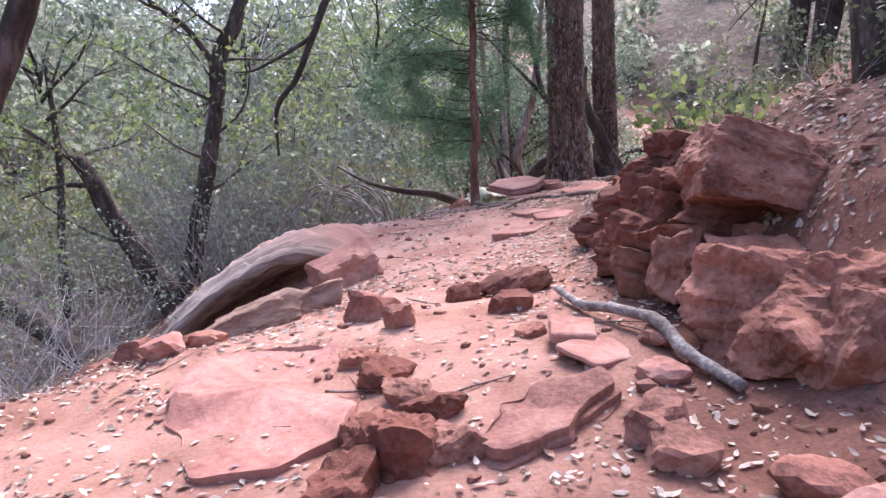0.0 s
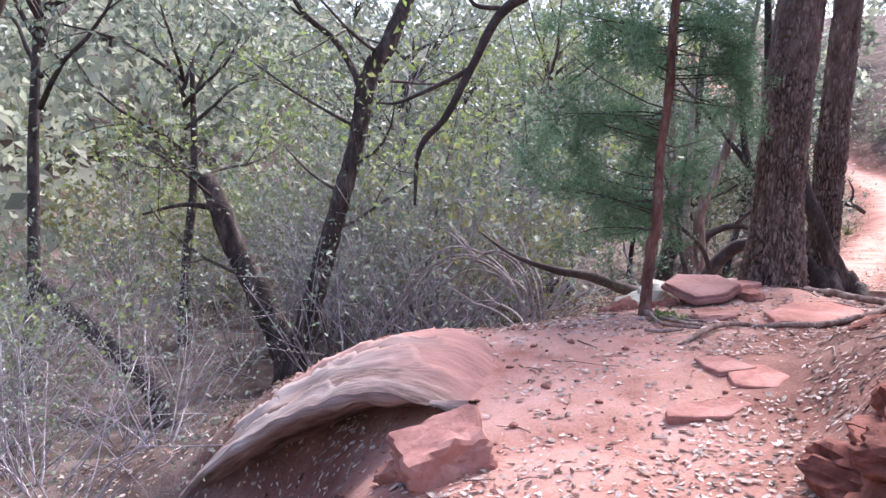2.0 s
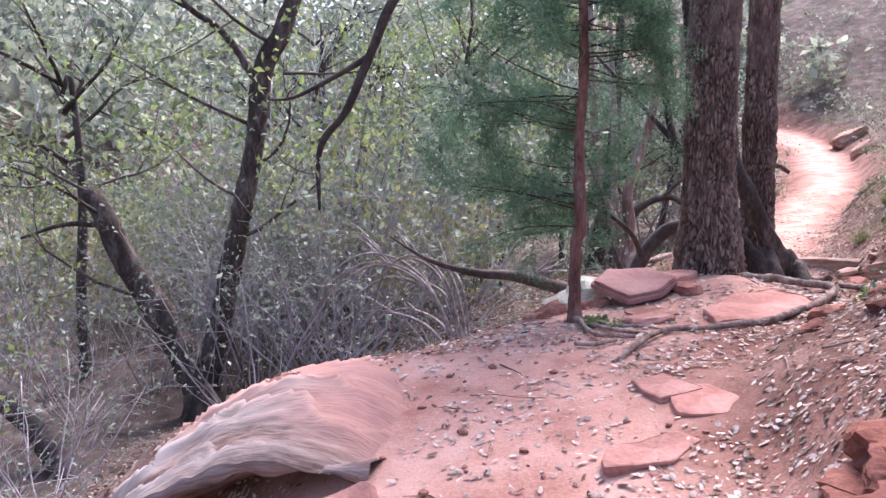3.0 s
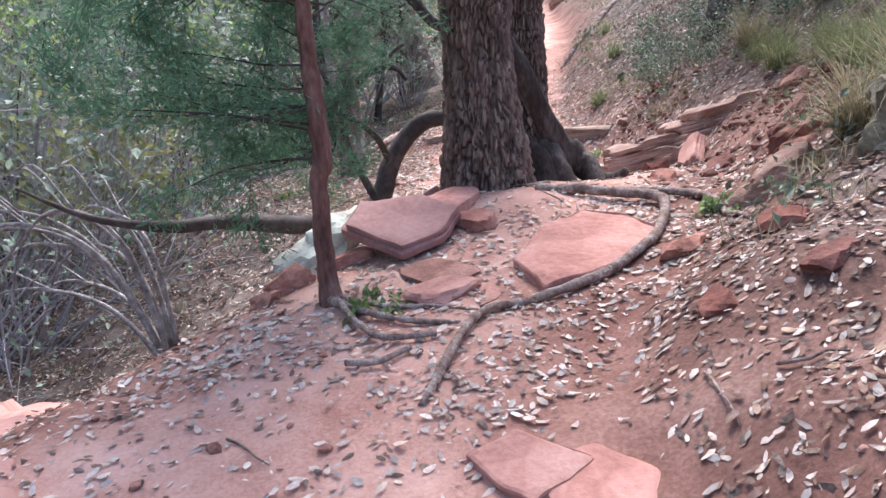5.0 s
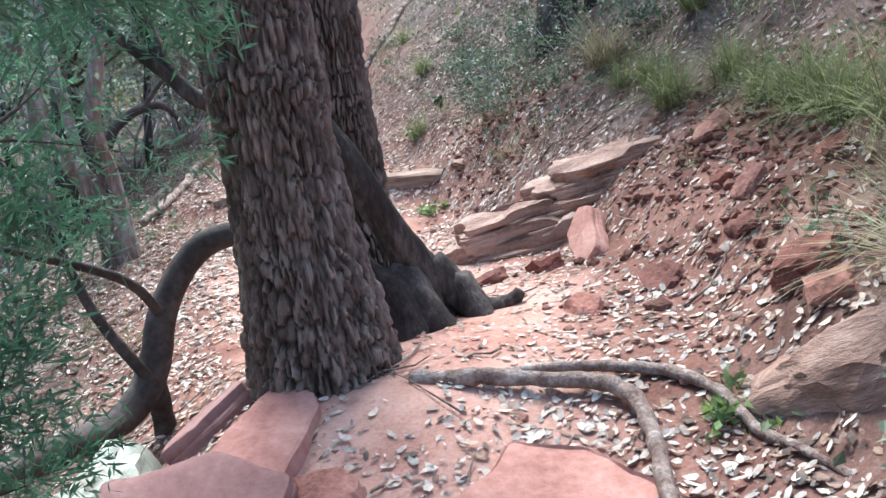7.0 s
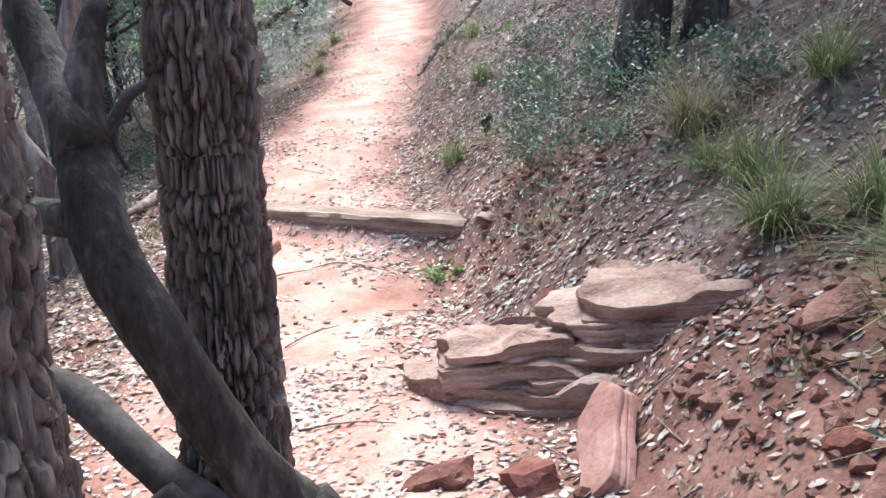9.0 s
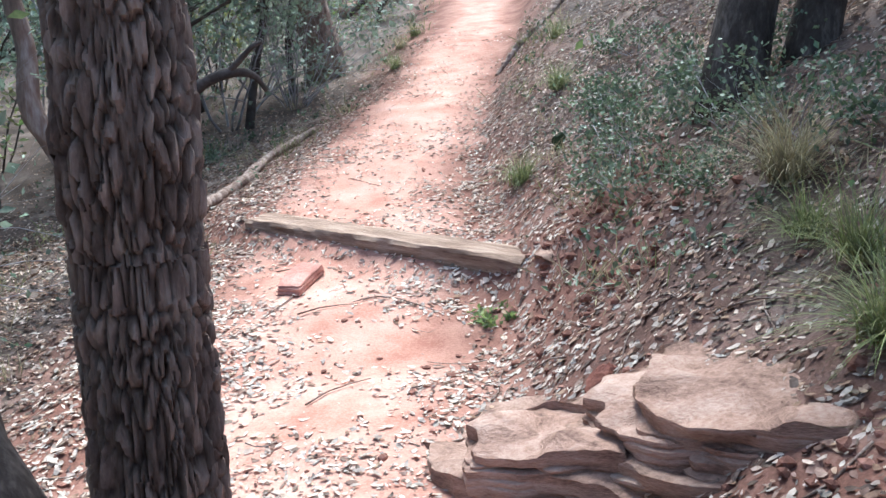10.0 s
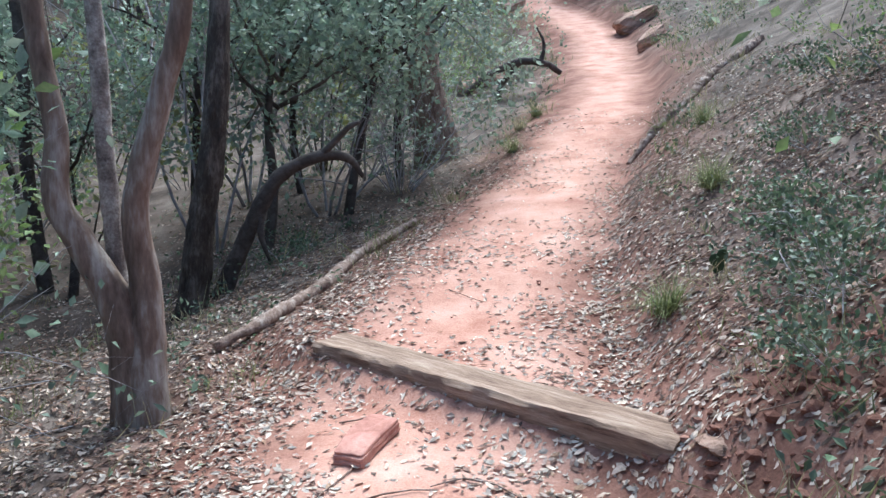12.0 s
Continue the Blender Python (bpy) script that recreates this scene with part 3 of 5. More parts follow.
def big_tree(name, base, top, r, seed, label, knots=(), flare=1.35):
    z0 = gz(base[0], base[1]) - 0.15
    ob = thing(name, (base[0], base[1], z0), label, "tree", "trees by the trail")
    d = np.array(top, float) - np.array((base[0], base[1], z0))
    pts = []
    for u, k in ((0, flare * 1.15), (0.05, flare), (0.12, 1.12), (0.25, 1.0), (0.4, 0.98), (0.55, 0.97), (0.75, 0.93), (1.0, 0.86)):
        swell = sum(a * math.exp(-((z0 + u * d[2] - z) / 0.13) ** 2) for z, a in knots)
        w = 0.03 * math.sin(seed + 5 * u)
        pts.append((d[0] * u + w, d[1] * u, d[2] * u, r * (k + swell)))
    for z, a in knots:
        u = (z - z0) / d[2]
        pts.append((d[0] * u + 0.03 * math.sin(seed + 5 * u), d[1] * u, d[2] * u, r * (0.97 + a)))
        for e in (-0.2, 0.2):
            q = u + e / d[2]
            pts.append((d[0] * q + 0.03 * math.sin(seed + 5 * q), d[1] * q, d[2] * q, r * 0.985))
    pts.sort(key=lambda p: p[2])
    low = [p for p in pts if p[2] + z0 <= 4.4]
    high = [p for p in pts if p[2] + z0 > 4.4]
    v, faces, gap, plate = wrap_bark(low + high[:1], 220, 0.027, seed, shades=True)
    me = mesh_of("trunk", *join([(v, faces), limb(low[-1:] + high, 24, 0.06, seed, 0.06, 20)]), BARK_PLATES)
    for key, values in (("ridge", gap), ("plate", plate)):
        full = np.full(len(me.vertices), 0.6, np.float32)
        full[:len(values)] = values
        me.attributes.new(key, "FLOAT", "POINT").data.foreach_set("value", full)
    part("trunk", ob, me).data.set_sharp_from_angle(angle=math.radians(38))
    rng = np.random.default_rng(seed)
    wood, tips = [], []
    for i in range(7):
        a = rng.uniform(0, 6.28)
        grow(rng, d * rng.uniform(0.8, 1.0), (math.cos(a), math.sin(a), 0.5), rng.uniform(1.4, 2.2), r * 0.35, 2, wood, tips, fork=2)
    limbs, leaves = plant_parts(rng, wood, tips, 4, (0.055, 0.028), 0.12)
    part("branches", ob, mesh_of("branches", *limbs, BARK_SMOOTH))
    part("foliage", ob, mesh_of("foliage", *leaves, LEAF))
    return ob


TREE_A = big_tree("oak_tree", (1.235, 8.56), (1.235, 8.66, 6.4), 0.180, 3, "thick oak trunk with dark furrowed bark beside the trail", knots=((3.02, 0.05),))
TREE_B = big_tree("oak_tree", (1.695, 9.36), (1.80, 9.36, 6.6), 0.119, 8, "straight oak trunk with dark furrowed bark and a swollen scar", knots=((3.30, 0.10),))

# the smooth leaning stem between the two trunks, with its root knob
ob = thing("leaning_tree", (1.93, 9.02, 2.0), "leaning dark smooth-barked stem with a gnarled root foot", "tree")
o = np.array((1.93, 9.02, 2.0, 0))
stem = [(1.98, 8.98, 1.90, 0.16), (1.90, 9.0, 2.12, 0.105), (1.72, 8.96, 2.42, 0.070), (1.57, 8.94, 2.73, 0.062), (1.48, 9.0, 2.92, 0.062), (1.45, 9.12, 3.10, 0.058), (1.455, 9.16, 3.18, 0.035)]
part("stem", ob, mesh_of("stem", *limb(np.array(stem) - o, 16, 0.10, 2), BARK_SMOOTH))
part("fork", ob, mesh_of("fork", *join([
    limb(np.array([(1.45, 9.10, 3.12, 0.055), (1.36, 9.3, 3.38, 0.045), (1.2, 9.4, 3.7, 0.04), (1.1, 9.5, 4.6, 0.03), (1.0, 9.6, 5.6, 0.02)]) - o, 10, 0.08, 4),
    limb(np.array([(1.45, 9.12, 3.11, 0.050), (1.46, 9.18, 3.24, 0.047), (1.485, 9.22, 3.35, 0.036), (1.505, 9.24, 3.44, 0.024)]) - o, 8, 0.1, 5),
    limb(np.array([(1.46, 9.05, 2.98, 0.045), (1.28, 9.22, 3.0, 0.035), (1.10, 9.3, 3.1, 0.032), (1.01, 9.4, 3.41, 0.03), (0.9, 9.5, 4.2, 0.02)]) - o, 8, 0.1, 6),
    limb(np.array([(1.10, 9.3, 3.1, 0.026), (0.82, 9.4, 3.43, 0.02), (0.4, 9.5, 3.9, 0.012)]) - o, 8, 0.1, 7)]), BARK_SMOOTH))
part("root", ob, mesh_of("root", *join([
    limb(np.array([(1.84, 8.98, 2.30, 0.07), (1.95, 8.92, 2.12, 0.075), (2.03, 8.86, 2.08, 0.055), (2.10, 8.80, 2.11, 0.035), (2.13, 8.78, 2.15, 0.022)]) - o, 10, 0.13, 7, 0.03, 14),
    limb(np.array([(1.72, 8.98, 2.32, 0.07), (1.74, 8.86, 2.14, 0.085), (1.80, 8.78, 2.02, 0.07), (1.82, 8.72, 1.95, 0.04)]) - o, 10, 0.13, 8, 0.03, 14),
    limb(np.array([(1.93, 8.95, 2.2, 0.08), (1.96, 8.80, 2.06, 0.06), (1.95, 8.70, 1.98, 0.04)]) - o, 10, 0.13, 9, 0.03, 14),
    limb(np.array([(1.52, 8.95, 2.40, 0.05), (1.64, 8.88, 2.2, 0.08), (1.66, 8.8, 2.0, 0.09)]) - o, 10, 0.13, 10, 0.03, 14)]), BARK_SMOOTH))

# the dark limb that curves down from behind the first trunk
ob = thing("curved_limb", (0.75, 9.5, 1.8), "dark curved limb of a small tree sagging to the ground", "tree")
o = np.array((0.75, 9.5, 1.8, 0))
part("stem", ob, mesh_of("stem", *join([
    limb(np.array([(1.80, 9.02, 2.12, 0.06), (1.55, 9.25, 2.28, 0.05), (1.32, 9.5, 2.46, 0.05), (1.10, 9.6, 2.46, 0.055), (0.90, 9.6, 2.25, 0.062), (0.78, 9.55, 1.98, 0.068), (0.62, 9.40, 1.88, 0.06), (0.40, 9.15, 1.92, 0.058), (0.12, 8.85, 1.99, 0.05), (-0.15, 8.6, 2.06, 0.040), (-0.42, 8.45, 2.08, 0.030), (-0.75, 8.4, 2.16, 0.016), (-1.05, 8.4, 2.32, 0.006)]) - o, 12, 0.08, 1),
    limb(np.array([(0.78, 9.55, 2.0, 0.055), (0.79, 9.58, 1.8, 0.05), (0.80, 9.6, 1.45, 0.055)]) - o, 10, 0.1, 2),
    limb(np.array([(0.78, 9.5, 1.95, 0.03), (0.62, 9.5, 2.3, 0.022), (0.52, 9.5, 2.7, 0.016), (0.35, 9.5, 3.1, 0.01)]) - o, 8, 0.1, 3),
    limb(np.array([(0.88, 9.58, 2.2, 0.025), (0.75, 9.4, 2.42, 0.02), (0.45, 9.2, 2.62, 0.015), (0.1, 9.0, 2.8, 0.01)]) - o, 8, 0.1, 4)]), TWIG_DARK))

# reddish conifer sapling with feathery green sprays
ob = thing("juniper_sapling", (0.26, 7.42, gz(0.26, 7.42) - 0.05), "slender conifer sapling with reddish trunk and feathery green sprays", "tree")
zt = gz(0.26, 7.42) - 0.05
part("trunk", ob, mesh_of("trunk", *limb([(0.02, -0.02, 0, 0.065), (0, 0, 0.12, 0.042), (-0.005, 0, 0.5, 0.034), (0.015, 0, 0.62, 0.038), (-0.01, 0.01, 1.1, 0.030), (0.0, 0, 1.5, 0.030), (-0.02, 0, 2.0, 0.027), (0.0, 0.02, 2.8, 0.021), (0.02, 0.03, 4.4, 0.010)], 14, 0.14, 5, 0.03, 25), BARK_PINE))
rng = np.random.default_rng(12)
wood, tips = [], []
for i in range(64):
    h = rng.uniform(0.55, 4.0)
    a = rng.uniform(0, 6.28)
    if h < 1.45:
        a = rng.uniform(1.2, 3.7)
    side = 1.0 if 1.2 < a < 4.4 else 0.55
    reach = side * np.interp(h, [0.5, 1.0, 1.7, 2.2, 3.0, 4.2], [0.6, 0.85, 0.9, 0.75, 0.6, 0.3]) * rng.uniform(0.7, 1.1)
    grow(rng, (0, 0, h), (math.cos(a), math.sin(a), rng.uniform(-0.1, 0.35)), reach, 0.0065, 2, wood, tips, bend=0.3, fork=2, lift=0.05, seg=5, thin=0.5, keep=0.52)
for i in range(60):
    h, a = rng.uniform(0.6, 3.6), rng.uniform(0, 6.28)
    if h < 1.45:
        a = rng.uniform(1.2, 3.7)
    grow(rng, (0, 0, h), (math.cos(a), math.sin(a), rng.uniform(-0.2, 0.3)), rng.uniform(0.3, 0.6), 0.005, 1, wood, tips, bend=0.3, fork=2, lift=0.05, seg=5, thin=0.5, keep=0.7)
limbs, sprays = plant_parts(rng, wood, tips, 28, (0.045, 0.0068), 0.034, upright=0.2)
part("branches", ob, mesh_of("branches", *limbs, TWIG_DARK))
part("sprays", ob, mesh_of("sprays", *sprays, NEEDLE), "soft feathery blue-green sprays")

# three-stemmed pale tree past the bend
ob = thing("triple_stem_tree", (1.08, 13.6, gz(1.08, 13.6) - 0.05), "three-stemmed tree with smooth pale peeling bark", "tree")
zt = gz(1.08, 13.6) - 0.05
o = np.array((1.08, 13.6, zt, 0))
part("stem", ob, mesh_of("stem", *join([
    limb(np.array([(1.08, 13.6, zt, 0.15), (1.05, 13.6, 2.1, 0.115), (1.00, 13.6, 2.40, 0.10), (0.82, 13.6, 2.78, 0.075), (0.71, 13.6, 3.0, 0.07), (0.72, 13.62, 3.35, 0.06), (0.64, 13.65, 3.85, 0.055), (0.55, 13.7, 5.0, 0.04), (0.5, 13.8, 6.5, 0.02)]) - o, 16, 0.07, 3),
    limb(np.array([(1.12, 13.58, zt, 0.14), (1.13, 13.58, 2.1, 0.11), (1.14, 13.6, 2.5, 0.085), (1.10, 13.6, 2.9, 0.072), (1.14, 13.6, 3.15, 0.068), (1.27, 13.6, 3.6, 0.06), (1.37, 13.6, 4.0, 0.055), (1.5, 13.6, 5.2, 0.04), (1.6, 13.6, 6.6, 0.02)]) - o, 16, 0.07, 4)]), BARK_PALE))
part("pale_stem", ob, mesh_of("pale_stem", *limb(np.array([(1.04, 13.72, 2.3, 0.06), (0.96, 13.75, 2.62, 0.052), (0.92, 13.75, 3.3, 0.047), (0.90, 13.75, 3.9, 0.045), (0.8, 13.8, 5.2, 0.03)]) - o, 12, 0.08, 5), DEADWOOD), "bleached grey stem")

# the fallen root log, the dark trunk and the arching dead branch beyond it
ob = thing("fallen_log", (1.95, 15.3, gz(1.95, 15.3)), "reddish barkless log lying along the trail edge", "log")
o = np.array((1.95, 15.3, gz(1.95, 15.3), 0))
line = [(1.38, 14.3, 0.03), (1.62, 14.55, 0.045), (1.90, 15.20, 0.042), (2.05, 15.5, 0.05), (2.32, 16.3, 0.04), (2.6, 16.9, 0.045), (2.85, 17.2, 0.03)]
part("log", ob, mesh_of("log", *limb(np.array([(x, y, gz(x, y) + 0.04, r) for x, y, r in line]) - o, 14, 0.30, 3, 0.035, 11), ROOT))
ob = thing("dark_tree", (0.84, 16.5, gz(0.84, 16.5) - 0.1), "dark leaning trunk in the hollow beside the trail", "tree")
o = np.array((0.84, 16.5, gz(0.84, 16.5) - 0.1, 0))
part("trunk", ob, mesh_of("trunk", *wrap_bark(np.array([(0.82, 16.5, o[2], 0.17), (0.86, 16.5, 1.85, 0.135), (0.95, 16.5, 2.5, 0.12), (1.06, 16.5, 3.2, 0.11), (1.12, 16.6, 4.2, 0.09), (1.15, 16.7, 6.0, 0.06)]) - o, 44, 0.02, 4, 0.06, 0.2, 0.04), BARK_SMOOTH))
ob = thing("dead_branch", (1.07, 16.8, gz(1.07, 16.8)), "arching dark dead branch over the hollow", "branch")
o = np.array((1.07, 16.8, gz(1.07, 16.8), 0))
part("limb", ob, mesh_of("limb", *join([
    limb(np.array([(1.05, 16.8, o[2] - 0.05, 0.10), (1.15, 16.8, 2.0, 0.085), (1.4, 16.8, 2.55, 0.075), (1.62, 16.8, 2.88, 0.065), (1.95, 16.8, 3.04, 0.055), (2.2, 16.85, 3.02, 0.04), (2.34, 16.9, 2.85, 0.02)]) - o, 10, 0.18, 3),
    limb(np.array([(1.45, 16.8, 2.65, 0.04), (1.42, 16.75, 2.35, 0.03), (1.5, 16.7, 2.1, 0.015)]) - o, 7, 0.2, 5),
    limb(np.array([(1.95, 16.8, 3.04, 0.035), (2.2, 16.7, 3.3, 0.025), (2.3, 16.7, 3.35, 0.02)]) - o, 7, 0.2, 6)]), TWIG_DARK))
ob = thing("oak_tree", (3.42, 21.2, gz(3.42, 21.2) - 0.1), "dark trunk of a tree beside the far trail", "tree", "trees by the trail")
o = np.array((3.42, 21.2, gz(3.42, 21.2) - 0.1, 0))
part("trunk", ob, mesh_of("trunk", *wrap_bark(np.array([(3.5, 21.2, o[2], 0.36), (3.38, 21.2, 3.3, 0.30), (3.25, 21.2, 3.9, 0.25), (3.1, 21.2, 5.0, 0.22), (2.9, 21.3, 7.0, 0.16)]) - o, 44, 0.025, 6, 0.08, 0.25, 0.05), BARK))

# the forked dark tree in the thicket, with a broken stub
ob = thing("forked_tree", (-3.15, 10.2, gz(-3.15, 10.2) - 0.1), "dark forked tree with a broken stub in the thicket", "tree")
o = np.array((-3.15, 10.2, gz(-3.15, 10.2) - 0.1, 0))
part("trunk", ob, mesh_of("trunk", *join([
    limb(np.array([(-3.15, 10.2, o[2], 0.22), (-3.17, 10.2, 0.7, 0.18), (-3.35, 10.2, 1.05, 0.15), (-3.62, 10.2, 1.45, 0.14), (-3.95, 10.15, 1.95, 0.125), (-4.15, 10.1, 2.35, 0.11), (-4.33, 10.1, 2.62, 0.09)]) - o, 14, 0.12, 2),
    limb(np.array([(-3.15, 10.2, 0.6, 0.13), (-3.05, 10.2, 1.2, 0.115), (-2.95, 10.25, 1.9, 0.11), (-2.85, 10.25, 2.5, 0.10), (-2.75, 10.3, 3.2, 0.095), (-2.70, 10.3, 3.85, 0.10), (-2.5, 10.3, 4.3, 0.09), (-2.3, 10.4, 5.2, 0.06), (-2.2, 10.5, 6.6, 0.02)]) - o, 14, 0.12, 3),
    limb(np.array([(-2.72, 10.3, 3.7, 0.05), (-3.1, 10.3, 4.2, 0.04), (-3.5, 10.2, 4.5, 0.03), (-3.9, 10.2, 5.1, 0.015)]) - o, 8, 0.12, 4),
    limb(np.array([(-4.1, 10.1, 2.3, 0.035), (-4.5, 10.0, 2.3, 0.025), (-4.9, 9.9, 2.15, 0.012)]) - o, 8, 0.12, 5),
    limb(np.array([(-3.0, 10.2, 1.4, 0.03), (-2.8, 10.1, 1.2, 0.025), (-2.7, 10.05, 0.8, 0.015)]) - o, 8, 0.12, 6)]), BARK_SMOOTH))
rng = np.random.default_rng(83)
wood, tips = [], []
for x, y, z, a in [(-4.3, 10.1, 2.6, 3.0), (-4.2, 10.1, 2.4, 4.6), (-3.7, 10.2, 1.6, 3.6), (-2.9, 10.2, 2.2, 0.4), (-2.8, 10.3, 2.9, 5.6), (-2.75, 10.3, 3.3, 3.4), (-2.7, 10.3, 3.8, 0.8), (-2.6, 10.3, 4.1, 4.4), (-3.4, 10.2, 4.4, 2.8), (-4.3, 10.0, 2.6, 1.6), (-2.8, 10.2, 2.6, 2.9)]:
    grow(rng, np.array((x, y, z)) - o[:3], (math.cos(a), math.sin(a), 0.35), rng.uniform(0.9, 1.4), 0.022, 2, wood, tips, fork=2, keep=0.6)
limbs, leaves = plant_parts(rng, wood, tips, 4, (0.075, 0.040), 0.10)
part("twigs", ob, mesh_of("twigs", *limbs, TWIG_DARK))
part("foliage", ob, mesh_of("foliage", *leaves, LEAF), "sparse small green leaves")
ob = thing("hanging_limb", (-0.3, 9.0, 4.5), "dark bent limb reaching over from the tall oak", "branch")
o = np.array((-0.3, 9.0, 4.5, 0))
part("limb", ob, mesh_of("limb", *join([
    limb(np.array([(1.1, 8.9, 5.2, 0.07), (0.4, 9.0, 4.7, 0.07), (-0.3, 9.0, 4.53, 0.065), (-0.75, 9.0, 4.50, 0.055), (-1.15, 9.0, 4.25, 0.045), (-1.38, 9.0, 3.72, 0.038), (-1.55, 9.0, 3.30, 0.032), (-1.75, 9.0, 3.0, 0.025), (-1.74, 9.0, 2.5, 0.012)]) - o, 9, 0.14, 2),
    limb(np.array([(-1.36, 9.0, 3.75, 0.03), (-1.6, 9.0, 3.6, 0.022), (-1.98, 9.0, 3.4, 0.015), (-2.2, 9.0, 3.38, 0.008)]) - o, 7, 0.14, 3),
    limb(np.array([(-1.15, 9.0, 4.28, 0.025), (-1.4, 9.0, 4.3, 0.02), (-1.5, 9.0, 4.45, 0.012)]) - o, 7, 0.14, 4)]), TWIG_DARK))
ob = thing("leaning_tree", (-1.95, 3.4, gz(-1.95, 3.4) - 0.1), "dark leaning trunk at the edge of the thicket", "tree")
o = np.array((-1.95, 3.4, gz(-1.95, 3.4) - 0.1, 0))
part("trunk", ob, mesh_of("trunk", *limb(np.array([(-2.1, 3.2, o[2], 0.12), (-1.98, 3.3, 1.3, 0.08), (-1.76, 3.45, 2.05, 0.06), (-1.62, 3.5, 2.5, 0.058), (-1.5, 3.55, 3.2, 0.05), (-1.4, 3.6, 4.5, 0.03)]) - o, 12, 0.1, 2), BARK_SMOOTH))
ob = thing("fallen_tree", (-4.0, 8.6, gz(-4.0, 8.6)), "grey-brown fallen trunk lying in the thicket", "log")
o = np.array((-4.0, 8.6, gz(-4.0, 8.6), 0))
part("log", ob, mesh_of("log", *limb(np.array([(-5.6, 9.2, 1.45, 0.09), (-5.0, 9.0, 1.16, 0.10), (-4.1, 8.9, 0.68, 0.12), (-3.6, 8.7, 0.25, 0.13), (-3.2, 8.5, -0.1, 0.12)]) - o, 12, 0.15, 4), TWIG_DARK))

ob = thing("arching_branches", (-0.35, 8.55, gz(-0.35, 8.55)), "bleached arching dead branches behind the ledge", "branch")
o = np.array((-0.35, 8.55, gz(-0.35, 8.55), 0))
rng = np.random.default_rng(41)
arcs = []
for i in range(11):
    a = rng.uniform(0.1, 1.0)
    reach, up = rng.uniform(0.8, 1.9), rng.uniform(0.35, 0.95)
    d = np.array((-math.cos(a * 0.9), math.sin(a * 0.9) * 0.8))
    arcs.append(limb([(0.1 * d[0], 0.1 * d[1], -0.1, 0.016), (*(d * reach * 0.3), up * 0.75, 0.013), (*(d * reach * 0.6), up, 0.010), (*(d * reach * 0.85), up * 0.8, 0.007), (*(d * reach), up * rng.uniform(0.1, 0.6), 0.004)], 6, 0.15, i))
    arcs.append(limb([(*(d * reach * 0.55), up, 0.007), (d[0] * reach * 0.75, d[1] * reach * 0.6 + 0.15, up * 1.25, 0.005), (d[0] * reach * 0.9, d[1] * reach * 0.6 + 0.2, up * 1.2, 0.003)], 5, 0.1, i))
part("twigs", ob, mesh_of("twigs", *join(arcs), DEADWOOD))
ob = thing("far_dead_branch", (5.3, 24.6, gz(5.3, 24.6)), "dark forked dead branch beside the far trail", "branch")
part("limb", ob, mesh_of("limb", *join([limb([(-1.0, 0, 0.0, 0.05), (-0.6, 0, 0.35, 0.06), (0.0, 0.1, 0.62, 0.07), (0.5, 0.1, 0.6, 0.06), (0.8, 0.2, 0.45, 0.05)], 8, 0.2, 1), limb([(0.4, 0.1, 0.6, 0.05), (0.45, 0.1, 0.95, 0.03), (0.3, 0.1, 1.25, 0.015)], 7, 0.2, 2), limb([(0.0, 0.1, 0.6, 0.05), (-0.3, 0.2, 0.2, 0.05), (-0.35, 0.2, -0.1, 0.06)], 7, 0.2, 2)]), TWIG_DARK))


# ---- thicket and shrubs ----
def bush(name, seed, stems, length, radius, level, wood_mat, leaf_mat, per_tip, leaf, label, category="shrub", spread=0.05, lean=0.7, fork=2, keep=0.7, at=(0, 0, -50), trunk=0.0):
    rng = np.random.default_rng(seed)
    ob = thing(name, at, label, category)
    wood, tips = [], []
    for i in range(stems):
        a = i * 6.28 / stems + rng.uniform(-0.5, 0.5)
        if trunk:
            grow(rng, (0, 0, trunk * rng.uniform(0.55, 1.0)), (math.cos(a), math.sin(a), 0.7), length * rng.uniform(0.7, 1.1), radius * 0.5, level, wood, tips, fork=fork, keep=keep)
        else:
            grow(rng, (0.06 * math.cos(a), 0.06 * math.sin(a), -0.08), (lean * math.cos(a), lean * math.sin(a), 1.0), length * rng.uniform(0.6, 1.1), radius, level, wood, tips, fork=fork, keep=keep)
    if trunk:
        w = np.array([(0, 0, -0.2, radius * 1.3), (0.05, 0, trunk * 0.3, radius), (rng.uniform(-0.2, 0.2), 0.1, trunk * 0.65, radius * 0.85), (rng.uniform(-0.2, 0.2), 0.1, trunk * 1.05, radius * 0.5)])
        wood.append((curve_points(w, 0.25), 3))
    limbs, leaves = plant_parts(rng, wood, tips, per_tip, leaf, spread)
    part("branches", ob, mesh_of("branches", *limbs, wood_mat))
    if leaves is not None:
        part("foliage", ob, mesh_of("foliage", *leaves, leaf_mat))
    return ob


def scatter(protos, places, group, seed, low=0.8, high=1.25):
    rng = np.random.default_rng(seed)
    for i, (x, y) in enumerate(places):
        if -1.0 < x < 2 and 10.5 < y < 18.5 and "thicket" in group:
            continue  # the open leafy slope below the bend
        p = protos[i % len(protos)]
        k = rng.uniform(low, high)
        m = pose(x, y, gz(x, y) - 0.03, rng.uniform(-6, 6), rng.uniform(-6, 6), rng.uniform(0, 360)) @ Matrix.Diagonal((k, k, k * rng.uniform(0.9, 1.1), 1))
        tagged(copy_thing(p, m), group=group)


def drop_proto(p):
    for o in (*p.children_recursive, p):
        bpy.data.objects.remove(o)


